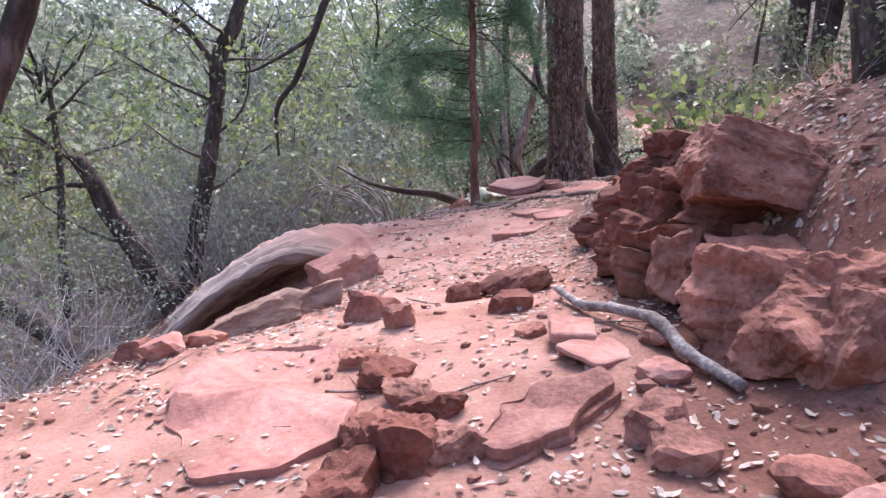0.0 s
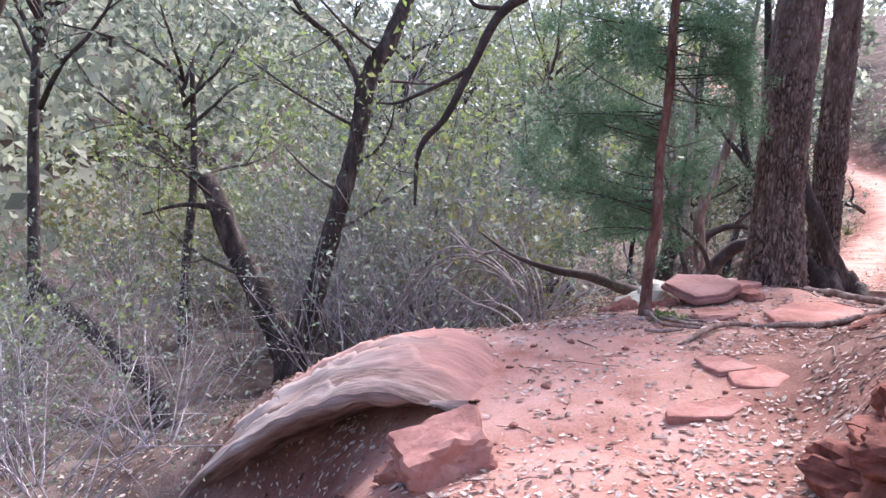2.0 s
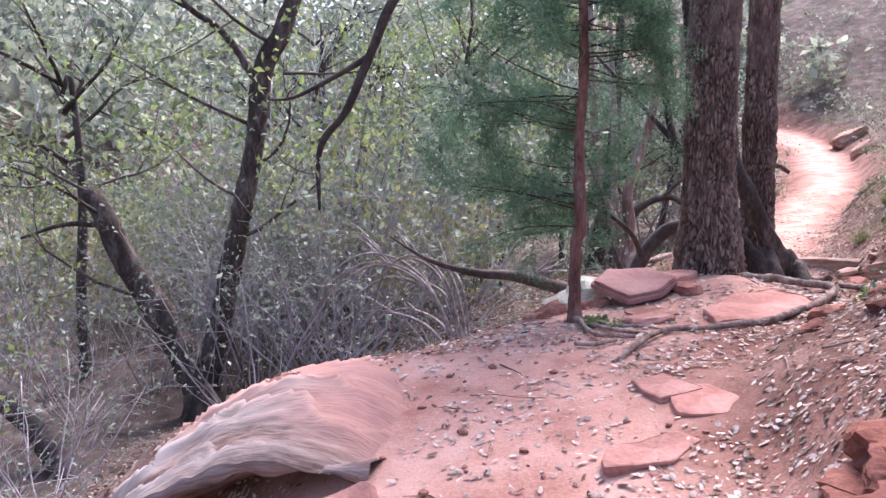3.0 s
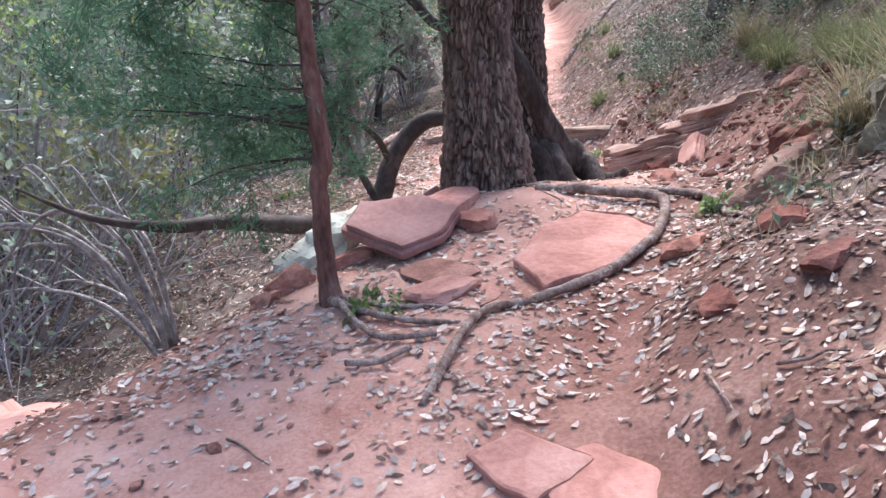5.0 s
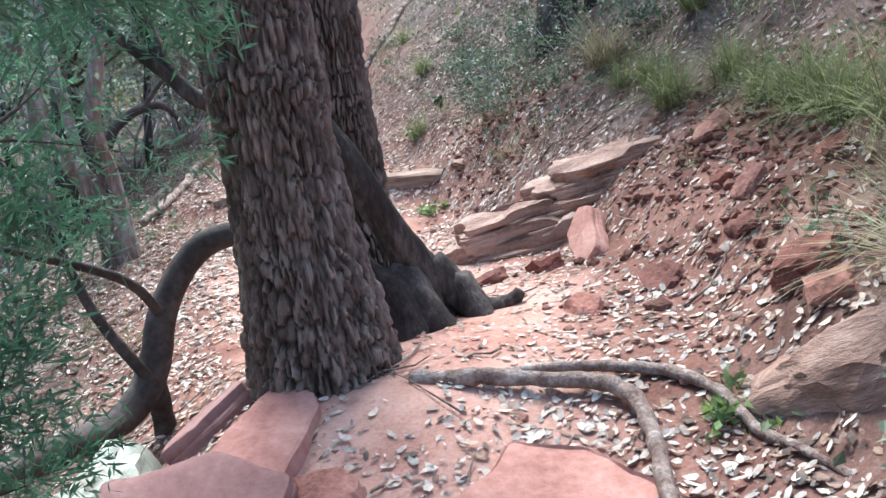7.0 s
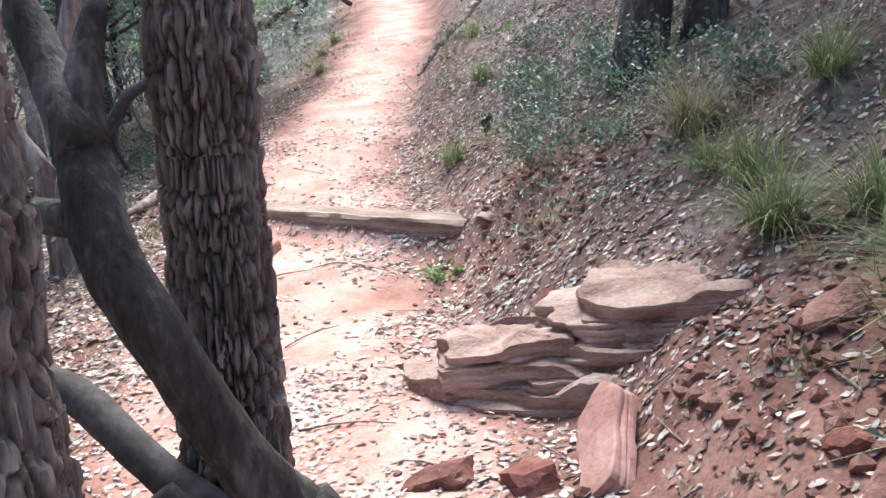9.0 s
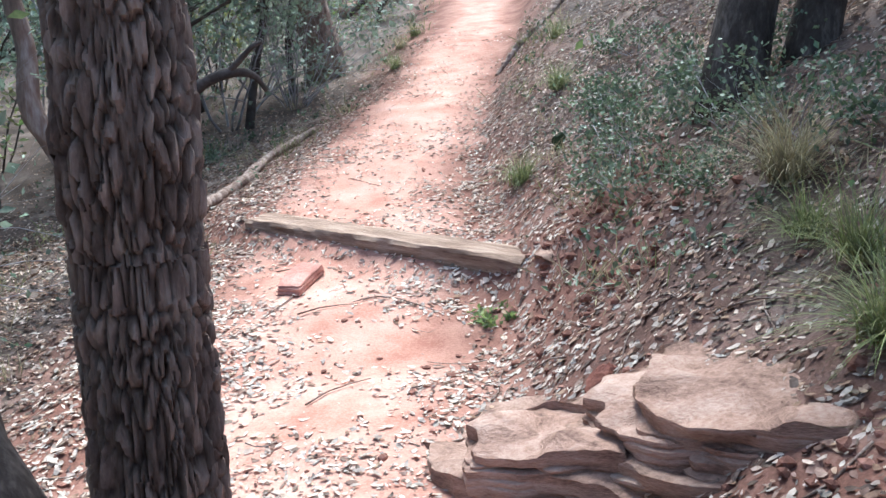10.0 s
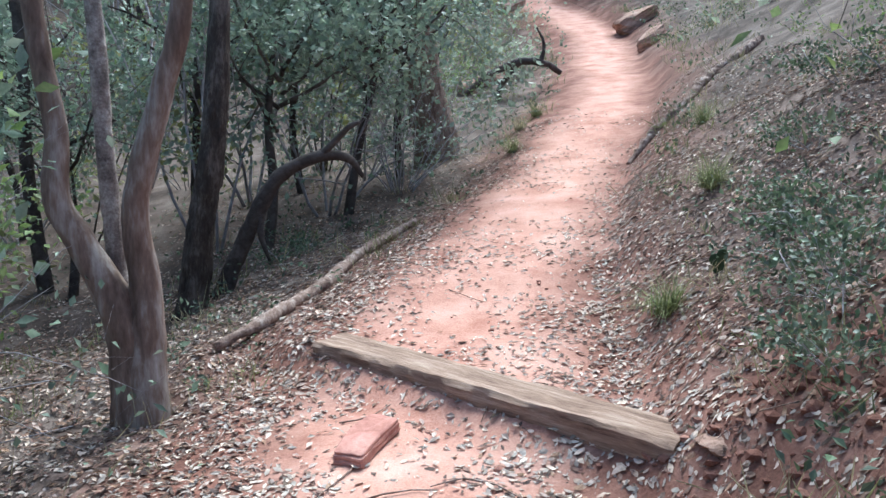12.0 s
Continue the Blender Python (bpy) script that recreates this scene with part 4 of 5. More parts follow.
def left_of_trail(rng, n, near, far, y0, y1):
    out = []
    for _ in range(n):
        y = y0 + (y1 - y0) * rng.random()
        xc, _, wl = (float(np.interp(y, SMOOTH, r)) for r in RAILS[:3])
        out.append((xc - wl - near - (far - near) * rng.random() ** 1.5, y))
    return out


def right_of_trail(rng, n, near, far, y0, y1):
    out = []
    for _ in range(n):
        y = y0 + (y1 - y0) * rng.random()
        xc, _, wl, wr = (float(np.interp(y, SMOOTH, r)) for r in RAILS[:4])
        out.append((xc + wr + near + (far - near) * rng.random() ** 1.3, y))
    return out


rng = np.random.default_rng(5)
bare = [bush("bare_shrub", 20 + i, 10, 1.6, 0.009, 2, TWIG, LEAF_GREY, 1, (0.045, 0.022), "tangled bare grey shrub in the thicket", lean=0.7, keep=0.7) for i in range(3)]
oak = [bush("scrub_oak", 30 + i, 6, 1.4, 0.018, 2, TWIG, (LEAF, LEAF_YELLOW, LEAF_GREY)[i], 4, (0.075, 0.04), "small-leaved scrub oak in the thicket", spread=0.10) for i in range(3)]
tall = [bush("thicket_tree", 40 + i, 8, 2.0, 0.07, 2, TWIG_DARK, (LEAF, LEAF_GREY, LEAF_GREY)[i], 4, (0.12, 0.06), "slim dark tree with a thin leafy crown", "tree", spread=0.2, trunk=4.0) for i in range(3)]
scatter(bare, left_of_trail(rng, 44, 1.6, 8, 3.0, 22), "thicket shrubs", 1)
scatter(oak, [p for p in left_of_trail(rng, 36, 2.3, 11, 7, 32) if not (p[0] > -5.0 and p[1] < 11)], "thicket shrubs", 2, 0.9, 1.5)
scatter(tall, left_of_trail(rng, 19, 5.0, 20, 9, 46), "thicket trees", 3, 0.7, 1.3)
scatter(oak, right_of_trail(rng, 16, 1.8, 9, 15, 36), "bank shrubs", 4, 0.35, 0.6)
scatter(tall, right_of_trail(rng, 7, 4.5, 12, 9, 40), "bank trees", 5, 0.8, 1.2)
hollow = np.random.default_rng(55)
scatter(bare, [(hollow.uniform(-5.2, -3.2), hollow.uniform(5.2, 8.2)) for _ in range(14)], "edge shrubs", 12, 0.65, 1.0)
scatter(bare, [(-2.45, 4.5), (-2.8, 5.2), (-2.3, 3.8), (-3.0, 4.2), (-2.75, 5.9), (-3.3, 5.0), (-2.9, 3.4)], "edge shrubs", 11, 0.4, 0.62)
scatter(bare, [(hollow.uniform(-4.2, -0.9), hollow.uniform(10.6, 14.0)) for _ in range(28)], "hollow shrubs", 9, 0.9, 1.6)
scatter(oak, [(hollow.uniform(-7.0, -1.6), hollow.uniform(11.4, 15.5)) for _ in range(16)], "thicket oaks", 10, 1.1, 1.7)
poles = [bush("bare_sapling", 50 + i, 6, 3.6, 0.016, 1, (TWIG, TWIG_DARK)[i], LEAF_GREY, 1, (0.05, 0.025), "cluster of tall thin grey stems in the thicket", "tree", lean=0.16, keep=0.8) for i in range(2)]
scatter(poles, left_of_trail(rng, 18, 2.6, 9, 12, 26), "thicket saplings", 8, 0.8, 1.3)
for p in bare + oak + tall + poles:
    drop_proto(p)


def far_woods():
    """Crowns of small leaves on the far slopes, past the thicket."""
    rng = np.random.default_rng(77)
    pieces = []
    for i in range(630):
        if i >= 560:
            x, y = rng.uniform(-16, 3), rng.uniform(30, 58)
            tall_, wide, n = rng.uniform(5, 9), rng.uniform(1.4, 2.6), 110
        elif i >= 430:
            x, y = -rng.uniform(7, 20), rng.uniform(2, 40)
            tall_, wide, n = rng.uniform(1.5, 4), rng.uniform(1.0, 2.0), 110
        elif i < 330:
            x, y = -rng.uniform(9, 60), rng.uniform(2, 75)
            tall_, wide, n = rng.uniform(2.5, 7), rng.uniform(1.2, 2.6), 90
        else:
            x, y = rng.uniform(-6, 55), rng.uniform(36, 90)
            tall_, wide, n = rng.uniform(1.2, 4.0), rng.uniform(0.9, 2.0), 120
        c = rng.normal(0, 0.5, (n, 3)) * (wide, wide, tall_ * 0.55) + (x, y, gz(x, y) + tall_ * 0.55)
        k = rng.uniform(0.18, 0.40, n) * (1 + 0.012 * math.hypot(x, y))
        pieces.append(leaf_quads(c, rng.normal(0, 1, (n, 3)), rng.normal(0, 0.6, (n, 3)) + (0, 0, 1), k, k * 0.6))
    for i in range(230):
        y = rng.uniform(23, 50)
        xc, _, wl, wr = (float(np.interp(y, SMOOTH, r)) for r in RAILS[:4])
        x = xc + wr + 0.6 + rng.uniform(0, 16) if i % 3 else xc - wl - 0.6 - rng.uniform(0, 4)
        h, n = rng.uniform(0.4, 1.3), 45
        c = rng.normal(0, 0.5, (n, 3)) * (h * 0.8, h * 0.8, h * 0.5) + (x, y, gz(x, y) + h * 0.4)
        k = rng.uniform(0.08, 0.2, n)
        pieces.append(leaf_quads(c, rng.normal(0, 1, (n, 3)), rng.normal(0, 0.6, (n, 3)) + (0, 0, 1), k, k * 0.6))
    v, f, base = [], [], 0
    for a, b in pieces:
        v.append(a)
        f.append(b + base)
        base += len(a)
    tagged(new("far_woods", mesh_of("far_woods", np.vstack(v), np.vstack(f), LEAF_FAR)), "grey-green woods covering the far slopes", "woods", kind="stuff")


far_woods()


# ---- the ledge that rolls off into the hollow ----
def ledge():
    lip = curve_points([(-0.55, 5.45, 1.50, 0), (-0.85, 5.40, 1.46, 0), (-1.25, 5.60, 1.33, 0), (-1.75, 5.85, 1.02, 0), (-2.15, 6.05, 0.62, 0), (-2.42, 6.25, 0.15, 0)], 0.03)[:, :3]
    back = curve_points([(-0.35, 7.3, 1.80, 0), (-0.75, 7.7, 1.76, 0), (-1.35, 7.9, 1.62, 0), (-1.95, 7.8, 1.25, 0), (-2.4, 7.6, 0.75, 0), (-2.7, 7.4, 0.1, 0)], 0.03)[:, :3]
    n = 110
    lip = np.stack([np.interp(np.linspace(0, 1, n), np.linspace(0, 1, len(lip)), lip[:, k]) for k in range(3)], 1)
    back = np.stack([np.interp(np.linspace(0, 1, n), np.linspace(0, 1, len(back)), back[:, k]) for k in range(3)], 1)
    rows, crest = [], []
    u = np.linspace(0, 1, n)
    for v in np.linspace(1, 0, 90) ** 1.2:
        p = lip * (1 - v) + back * v
        bulge = 0.10 * math.sin(math.pi * min(1, v * 1.4)) + 0.05
        p[:, 2] += bulge - 0.06 * v - 0.22 * v ** 4 - 0.16 * np.clip(1 - u * 5, 0, 1) ** 2
        w = v * 6 + 0.8 * vnoise(u * 3, v * 4, 2.0) + 0.35 * vnoise(u * 11, v * 12, 5.0)
        saw = w % 1.0
        crest.append(np.clip(1.6 * saw - 0.55 + 0.5 * fbm(u * 5, v * 9, 6.0, 3), 0, 1) * np.clip(0.9 - 1.5 * v, 0, 0.55) * np.clip(u * 3, 0.25, 1))
        p[:, 2] += (0.035 + 0.07 * np.clip(u, 0, 1)) * (saw ** 3 - 0.4) * np.clip(v * 6, 0.2, 1) + 0.012 * fbm(u * 22, v * 30, 1.0)
        p[:, 1] += 0.02 * fbm(u * 9, v * 9, 4.0)
        rows.append(p)
    for out, down, k in ((0.03, 0.05, 0), (0.16, 0.08, 1), (0.34, 0.12, 2), (0.52, 0.18, 3), (0.66, 0.28, 4), (0.74, 0.45, 5), (0.78, 0.7, 6), (0.78, 1.05, 7)):
        p = lip.copy()
        p[:, 1] += out + 0.03 * fbm(u * 12, k * 0.7, 3.0)
        p[:, 0] += 0.25 * out
        p[:, 2] -= (down - 0.04) * (0.35 + 0.9 * np.clip(u * 2.2, 0, 1)) + 0.02 * fbm(u * 14, k * 1.3, 8.0)
        rows.append(p)
    m = len(rows)
    i = (np.arange(m - 1)[:, None] * n + np.arange(n - 1)[None]).ravel()
    me = mesh_of("rock_ledge", np.vstack(rows), np.stack([i, i + n, i + n + 1, i + 1], 1), LEDGE)
    across = np.concatenate([np.linspace(1, 0, 90) ** 1.2, -0.05 - 0.05 * np.arange(8)])
    bed = np.stack([np.tile(u * 2.2, m), np.repeat(across * 13, n), np.zeros(m * n)], 1)
    crest += [np.zeros(n)] * 8
    dust = np.concatenate([np.clip((v - 0.30) / 0.25 + np.clip(1.1 - u * 2.6, 0, 1) + 0.35 * fbm(u * 4, v * 9, 3.0, 3), 0, 0.92) for v in np.linspace(1, 0, 90) ** 1.2] + [np.zeros(n)] * 8)
    me.attributes.new("dust", "FLOAT", "POINT").data.foreach_set("value", dust.astype(np.float32))
    me.attributes.new("crest", "FLOAT", "POINT").data.foreach_set("value", np.concatenate(crest).astype(np.float32))
    me.attributes.new("bedding", "FLOAT_VECTOR", "POINT").data.foreach_set("vector", bed.ravel().astype(np.float32))
    return me


tagged(new("rock_ledge", ledge()), "weathered layered rock ledge with a dark undercut", "rock ledge")

# ---- stones of the first steps ----
first = "rocks on the first steps"
slab("flat_boulder", (-0.55, 2.92), [(-0.91, 3.40), (-0.62, 3.46), (-0.38, 3.40), (-0.23, 2.86), (-0.27, 2.59), (-0.43, 2.42), (-0.68, 2.44), (-0.98, 3.10)], 0.16, 11, SLAB, 0, (0, 0), "broad flat pinkish rock set in the trail", first, top=0.012, laminae=3, rough=0.010, chip=0.03, wave=0.04)
rock("jagged_rock", (-0.10, 2.50), (0.34, 0.44, 0.30), 14, ROCK_DARK, 20, (6, 8), "jagged broken rock beside the flat one", "rock", first, sink=0.72, level=5, cuts=18, rough=0.12, strata=0.14, lump=0.06)
for i, (x, y, k) in enumerate([(-0.26, 3.12, 0.13), (-0.17, 2.94, 0.16), (-0.08, 2.80, 0.15), (0.0, 2.66, 0.14), (0.06, 2.42, 0.16), (-0.22, 2.30, 0.2)]):
    rock("broken_stone", (x, y), (k * 1.2, k, k * 0.8), 210 + i, (ROCK, ROCK_DARK)[i % 2], 50 * i, (8, 10), "angular red piece broken off the flat rock", "rock", first, sink=0.5, level=4, cuts=10, rough=0.1)
slab("layered_rock", (0.31, 2.52), [(0.04, 2.38), (0.12, 2.70), (0.34, 2.80), (0.58, 2.80), (0.60, 2.66), (0.40, 2.36), (0.14, 2.24)], 0.20, 17, ROCK, 0, (0, -5), "slanted layered red sandstone block", first, top=0.06, laminae=7, rough=0.016, chip=0.03, taper=0.4, wave=0.02)
rock("long_stone", (-0.87, 4.02), (0.46, 0.26, 0.17), 21, BUFF, 12, (0, -4), "long rounded buff stone at the trail edge", "rock", first, sink=0.25, cuts=7, strata=0.05)
rock("long_stone", (-0.62, 4.28), (0.34, 0.24, 0.16), 22, BUFF, 28, (0, -8), "long rounded buff stone at the trail edge", "rock", first, sink=0.25, cuts=7)
rock("wedge_stone", (-0.54, 4.92), (0.40, 0.34, 0.24), 25, SLAB, 24, (8, -12), "wedge-shaped pink stone on the trail edge", "rock", first, sink=0.3, cuts=4, box=0.95)
rock("pointed_stone", (-0.15, 3.52), (0.12, 0.12, 0.13), 27, ROCK, 30, (0, 10), "small pointed red stone", "rock", first, sink=0.3, level=3)
rock("pointed_stone", (-0.30, 3.78), (0.16, 0.22, 0.20), 28, ROCK, 70, (10, 10), "small pointed red stone", "rock", first, sink=0.35, level=3)
rock("dark_stone", (0.11, 3.95), (0.18, 0.14, 0.11), 31, ROCK_DARK, 10, (0, 0), "dark red stone sticking from the soil", "rock", first, sink=0.35, level=3)
rock("dark_stone", (0.36, 3.98), (0.34, 0.22, 0.15), 32, ROCK_DARK, 20, (5, -8), "dark red layered stone sticking from the soil", "rock", first, sink=0.35, strata=0.12)
rock("dark_stone", (0.30, 3.62), (0.20, 0.16, 0.10), 33, ROCK_DARK, 15, (0, 0), "dark red stone sticking from the soil", "rock", first, sink=0.35, level=3)
slab("flagstone", (0.53, 2.95), [(-0.12, -0.1), (0.08, -0.13), (0.14, 0.05), (0.02, 0.13), (-0.11, 0.07)], 0.032, 35, SLAB, 40, (6, 8), "thin flat pink flagstone leaning on the bank", first, top=0.03)
slab("flagstone", (0.47, 3.10), [(-0.1, -0.08), (0.06, -0.1), (0.1, 0.05), (-0.04, 0.11)], 0.03, 36, SLAB, 10, (8, 10), "thin flat pink flagstone leaning on the bank", first, top=0.055)
rock("block_stone", (0.60, 2.40), (0.20, 0.17, 0.16), 38, ROCK, 35, (0, 0), "angular red block of stone", "rock", first, sink=0.25, cuts=4, level=3)
rock("block_stone", (0.62, 2.26), (0.20, 0.15, 0.12), 39, ROCK, -20, (0, 12), "angular red block of stone", "rock", first, sink=0.3, cuts=4, level=3)
rock("large_boulder", (1.31, 2.98), (0.92, 0.66, 0.44), 43, ROCK, 14, (0, 5), "large worn red boulder at the foot of the bank", "rock", first, sink=0.5, on=1.27, level=6, cuts=10, lump=0.12, rough=0.13, strata=0.03)
rock("front_boulder", (1.32, 2.62), (0.60, 0.34, 0.34), 52, ROCK, 20, (-8, 12), "orange-red split boulder at the foot of the bank", "rock", first, sink=0.5, on=1.17, level=5, cuts=9, rough=0.09, lump=0.08)
rock("bank_outcrop", (1.10, 3.95), (0.42, 0.60, 0.48), 54, ROCK_DARK, 18, (0, 0), "crumbling dark red rock face of the cut bank", "rock", first, sink=0.5, on=1.62, level=6, cuts=12, rough=0.09, strata=0.12, lump=0.08)
rock("overhanging_boulder", (1.42, 3.55), (0.98, 0.62, 0.38), 44, ROCK, 8, (4, 13), "big overhanging red boulder in the bank", "rock", first, sink=0.5, level=6, cuts=9, strata=0.05, rough=0.12, lump=0.10, on=1.76)
rock("round_boulder", (0.92, 3.36), (0.25, 0.24, 0.28), 47, ROCK, 40, (0, 0), "upright rounded red stone against the bank", "rock", first, sink=0.5, on=1.41, lump=0.14, rough=0.1)
rock("flagstone", (1.06, 3.42), (0.20, 0.14, 0.11), 48, SLAB, 60, (0, 12), "pink stone wedged between boulders", "rock", first, sink=0.1, level=3)
rock("flagstone", (1.22, 3.45), (0.2, 0.14, 0.08), 49, ROCK, 20, (0, 12), "pink stone wedged between boulders", "rock", first, sink=0.0, level=3, on=1.5)
rng = np.random.default_rng(61)
for i in range(7):
    for k in range(5):
        y = 3.62 + 0.19 * i + rng.uniform(-0.05, 0.05)
        lean = 0.07 * k + 0.05 * abs(i - 3) * (k > 2)
        size = (rng.uniform(0.36, 0.5), rng.uniform(0.26, 0.46), rng.uniform(0.12, 0.26))
        z = 1.36 + 0.115 * k + 0.035 * i
        if z > 1.98 - 0.05 * max(0, i - 4):
            continue
        rock("bank_block", (0.92 + lean + 0.02 * abs(i - 2) + rng.uniform(-0.05, 0.05), y), size, 400 + 9 * i + k, ROCK_DARK, rng.uniform(-40, 40), (rng.uniform(-9, 9), rng.uniform(-4, 10)), "crumbling layered red block of the cut bank", "rock", "blocks of the cut bank", sink=0.5, level=4, strata=0.16, rough=0.11, cuts=6, box=0.94, on=z)
for i, (x, y, s) in enumerate([(-1.18, 3.95, 0.24), (-1.02, 3.78, 0.18), (-1.3, 3.8, 0.2), (-1.12, 3.6, 0.2), (-0.98, 4.05, 0.2), (-1.45, 3.7, 0.16), (-1.25, 4.3, 0.2), (-1.4, 4.55, 0.26), (-1.08, 4.15, 0.16), (-1.5, 4.2, 0.14), (-1.25, 3.9, 0.12), (-0.95, 3.65, 0.13), (-0.35, 4.15, 0.12), (0.75, 3.0, 0.12), (0.9, 2.1, 0.16), (1.0, 1.95, 0.2), (0.35, 3.25, 0.1), (0.05, 2.45, 0.12), (0.7, 2.75, 0.13), (-0.72, 4.95, 0.14)]):
    rock("edge_stone", (x, y), (s * 1.3, s, s * 0.6), 70 + i, (SLAB, ROCK, ROCK)[i % 3], 37 * i, (0, 0), "small red stone at the trail edge", "rock", "edge stones", sink=0.3, level=3)
# dead branch lying against the bank
ob = thing("fallen_branch", (0.64, 2.9, gz(0.64, 2.9)), "grey weathered dead branch lying by the bank", "branch")
o = np.array((0.64, 2.9, gz(0.64, 2.9), 0))
line = [(0.50, 3.72, 0.05, 0.020), (0.56, 3.45, 0.04, 0.024), (0.63, 3.28, 0.07, 0.026), (0.74, 3.02, 0.08, 0.028), (0.79, 2.82, 0.05, 0.029), (0.89, 2.60, 0.03, 0.026)]
part("limb", ob, mesh_of("limb", *limb(np.array([(x, y, gz(x, y) + 0.8 * h, 0.74 * r) for x, y, h, r in line]) - o, 12, 0.2, 3, 0.025, 18), DEADWOOD))

# ---- stones, slabs and roots by the sapling and the oaks ----
mid = "stones by the oaks"
slab("flat_stone", (0.74, 5.90), [(-0.16, -0.1), (0.04, -0.16), (0.16, -0.05), (0.12, 0.14), (-0.08, 0.16)], 0.06, 90, SLAB, 20, (0, 4), "flat pink stone in the trail", mid, top=0.015)
slab("flat_stone", (0.50, 5.48), [(-0.24, -0.08), (0.02, -0.12), (0.22, -0.02), (0.17, 0.10), (-0.14, 0.08)], 0.06, 91, SLAB, 25, (0, 3), "flat pink stone in the trail", mid, top=0.015)
slab("flat_stone", (0.60, 6.05), [(-0.13, -0.12), (0.10, -0.16), (0.13, 0.10), (-0.04, 0.16)], 0.06, 92, SLAB, 40, (0, 3), "flat pink stone in the trail", mid, top=0.02)
slab("paving_slab", (1.32, 7.42), [(-0.42, -0.16), (-0.05, -0.27), (0.36, -0.16), (0.44, 0.06), (0.40, 0.26), (0.10, 0.27), (-0.26, 0.12)], 0.10, 95, SLAB, 32, (0, 0), "worn orange-pink slab level with the trail", mid, top=0.038, wave=0.012, chip=0.03)
slab("red_slab", (0.66, 7.92), [(0.02, -0.30), (0.19, -0.17), (0.27, 0.08), (0.08, 0.24), (-0.24, 0.22), (-0.29, -0.02)], 0.06, 97, MAUVE, -18, (7, 9), "tilted flat dark-pink slab with a sharp corner", mid, top=0.13, laminae=2, rough=0.006, taper=0.3, wave=0.014)
slab("long_slab", (0.92, 8.19), [(-0.38, -0.15), (-0.06, -0.15), (0.18, -0.12), (0.34, -0.03), (0.32, 0.10), (0.05, 0.14), (-0.34, 0.13)], 0.15, 99, SLAB, 50, (0, -6), "long pink block of stone against the oak", mid, top=0.07, on=2.05, follow=False, laminae=3, rough=0.008, wave=0.02)
rock("small_slab", (0.98, 7.88), (0.16, 0.24, 0.10), 101, ROCK, 30, (0, 8), "small red stone under the slab", "rock", mid, sink=0.3, level=3)
rock("small_slab", (0.68, 7.22), (0.28, 0.2, 0.07), 102, SLAB, 20, (0, 0), "small flat stone in the trail", "rock", mid, sink=0.55, level=3, box=0.98)
rock("small_slab", (0.72, 7.45), (0.22, 0.34, 0.06), 103, ROCK, 20, (0, 0), "small flat stone in the trail", "rock", mid, sink=0.55, level=3, box=0.98)
rock("small_slab", (0.12, 7.80), (0.22, 0.16, 0.12), 104, ROCK, 10, (0, -10), "small red stone by the sapling", "rock", mid, sink=0.3, level=3)
rock("small_slab", (0.02, 7.65), (0.14, 0.11, 0.08), 105, ROCK, 50, (0, 0), "small red stone by the sapling", "rock", mid, sink=0.3, level=3)
rock("small_slab", (0.40, 7.95), (0.3, 0.16, 0.1), 106, ROCK, 0, (0, 0), "small red stone by the sapling", "rock", mid, sink=0.3, level=3)
rock("lichen_rock", (0.42, 8.42), (0.34, 0.85, 0.28), 108, LICHEN, -28, (0, -8), "long rock covered in pale lichen", "rock", mid, sink=0.25, cuts=6)
slab("dark_slab", (0.84, 8.72), [(-0.2, -0.12), (0.15, -0.15), (0.2, 0.1), (-0.12, 0.15)], 0.10, 110, MAUVE, 10, (0, 0), "purplish flat stone behind the slabs", mid, top=0.10)


def root(line, seed, label="knotty grey-brown tree root across the trail", sides=12, rough=0.16):
    x0, y0 = line[0][:2]
    z0 = gz(x0, y0)
    ob = thing("tree_root", (x0, y0, z0), label, "root", "tree roots")
    p = np.array([(x, y, gz(x, y) + 0.8 * h, 0.74 * r) for x, y, h, r in line]) - np.array((x0, y0, z0, 0))
    part("wood", ob, mesh_of("wood", *limb(p, 16, rough * 1.5, seed, 0.018, 26), ROOT))


root([(0.42, 6.42, 0.0, 0.016), (0.52, 6.58, 0.03, 0.019), (0.64, 6.78, 0.035, 0.021), (0.76, 6.92, 0.03, 0.019), (0.92, 6.95, 0.02, 0.021), (1.10, 6.99, 0.035, 0.025), (1.30, 7.10, 0.035, 0.027), (1.52, 7.24, 0.04, 0.028), (1.66, 7.42, 0.045, 0.030), (1.80, 7.66, 0.05, 0.031), (1.82, 7.82, 0.05, 0.033), (1.72, 7.95, 0.05, 0.031), (1.56, 8.10, 0.04, 0.033), (1.40, 8.25, 0.0, 0.037)], 3)
root([(1.62, 8.12, 0.02, 0.022), (1.82, 8.0, 0.03, 0.024), (1.98, 7.80, 0.03, 0.024), (2.0, 7.6, 0.03, 0.022), (1.96, 7.42, 0.02, 0.021), (1.92, 7.25, 0.01, 0.016), (1.9, 7.05, -0.03, 0.015)], 4)
root([(0.26, 7.36, 0.03, 0.022), (0.36, 7.2, 0.03, 0.018), (0.50, 7.02, 0.02, 0.015), (0.66, 6.92, 0.0, 0.012)], 5, "thin reddish root of the sapling")
root([(0.28, 7.35, 0.03, 0.019), (0.34, 7.05, 0.03, 0.015), (0.40, 6.9, 0.03, 0.015), (0.56, 6.84, 0.02, 0.013)], 6, "thin reddish root of the sapling")
root([(0.30, 7.36, 0.03, 0.016), (0.44, 7.22, 0.02, 0.013), (0.62, 7.10, 0.01, 0.010), (0.74, 6.98, 0.0, 0.009)], 7, "thin reddish root of the sapling")
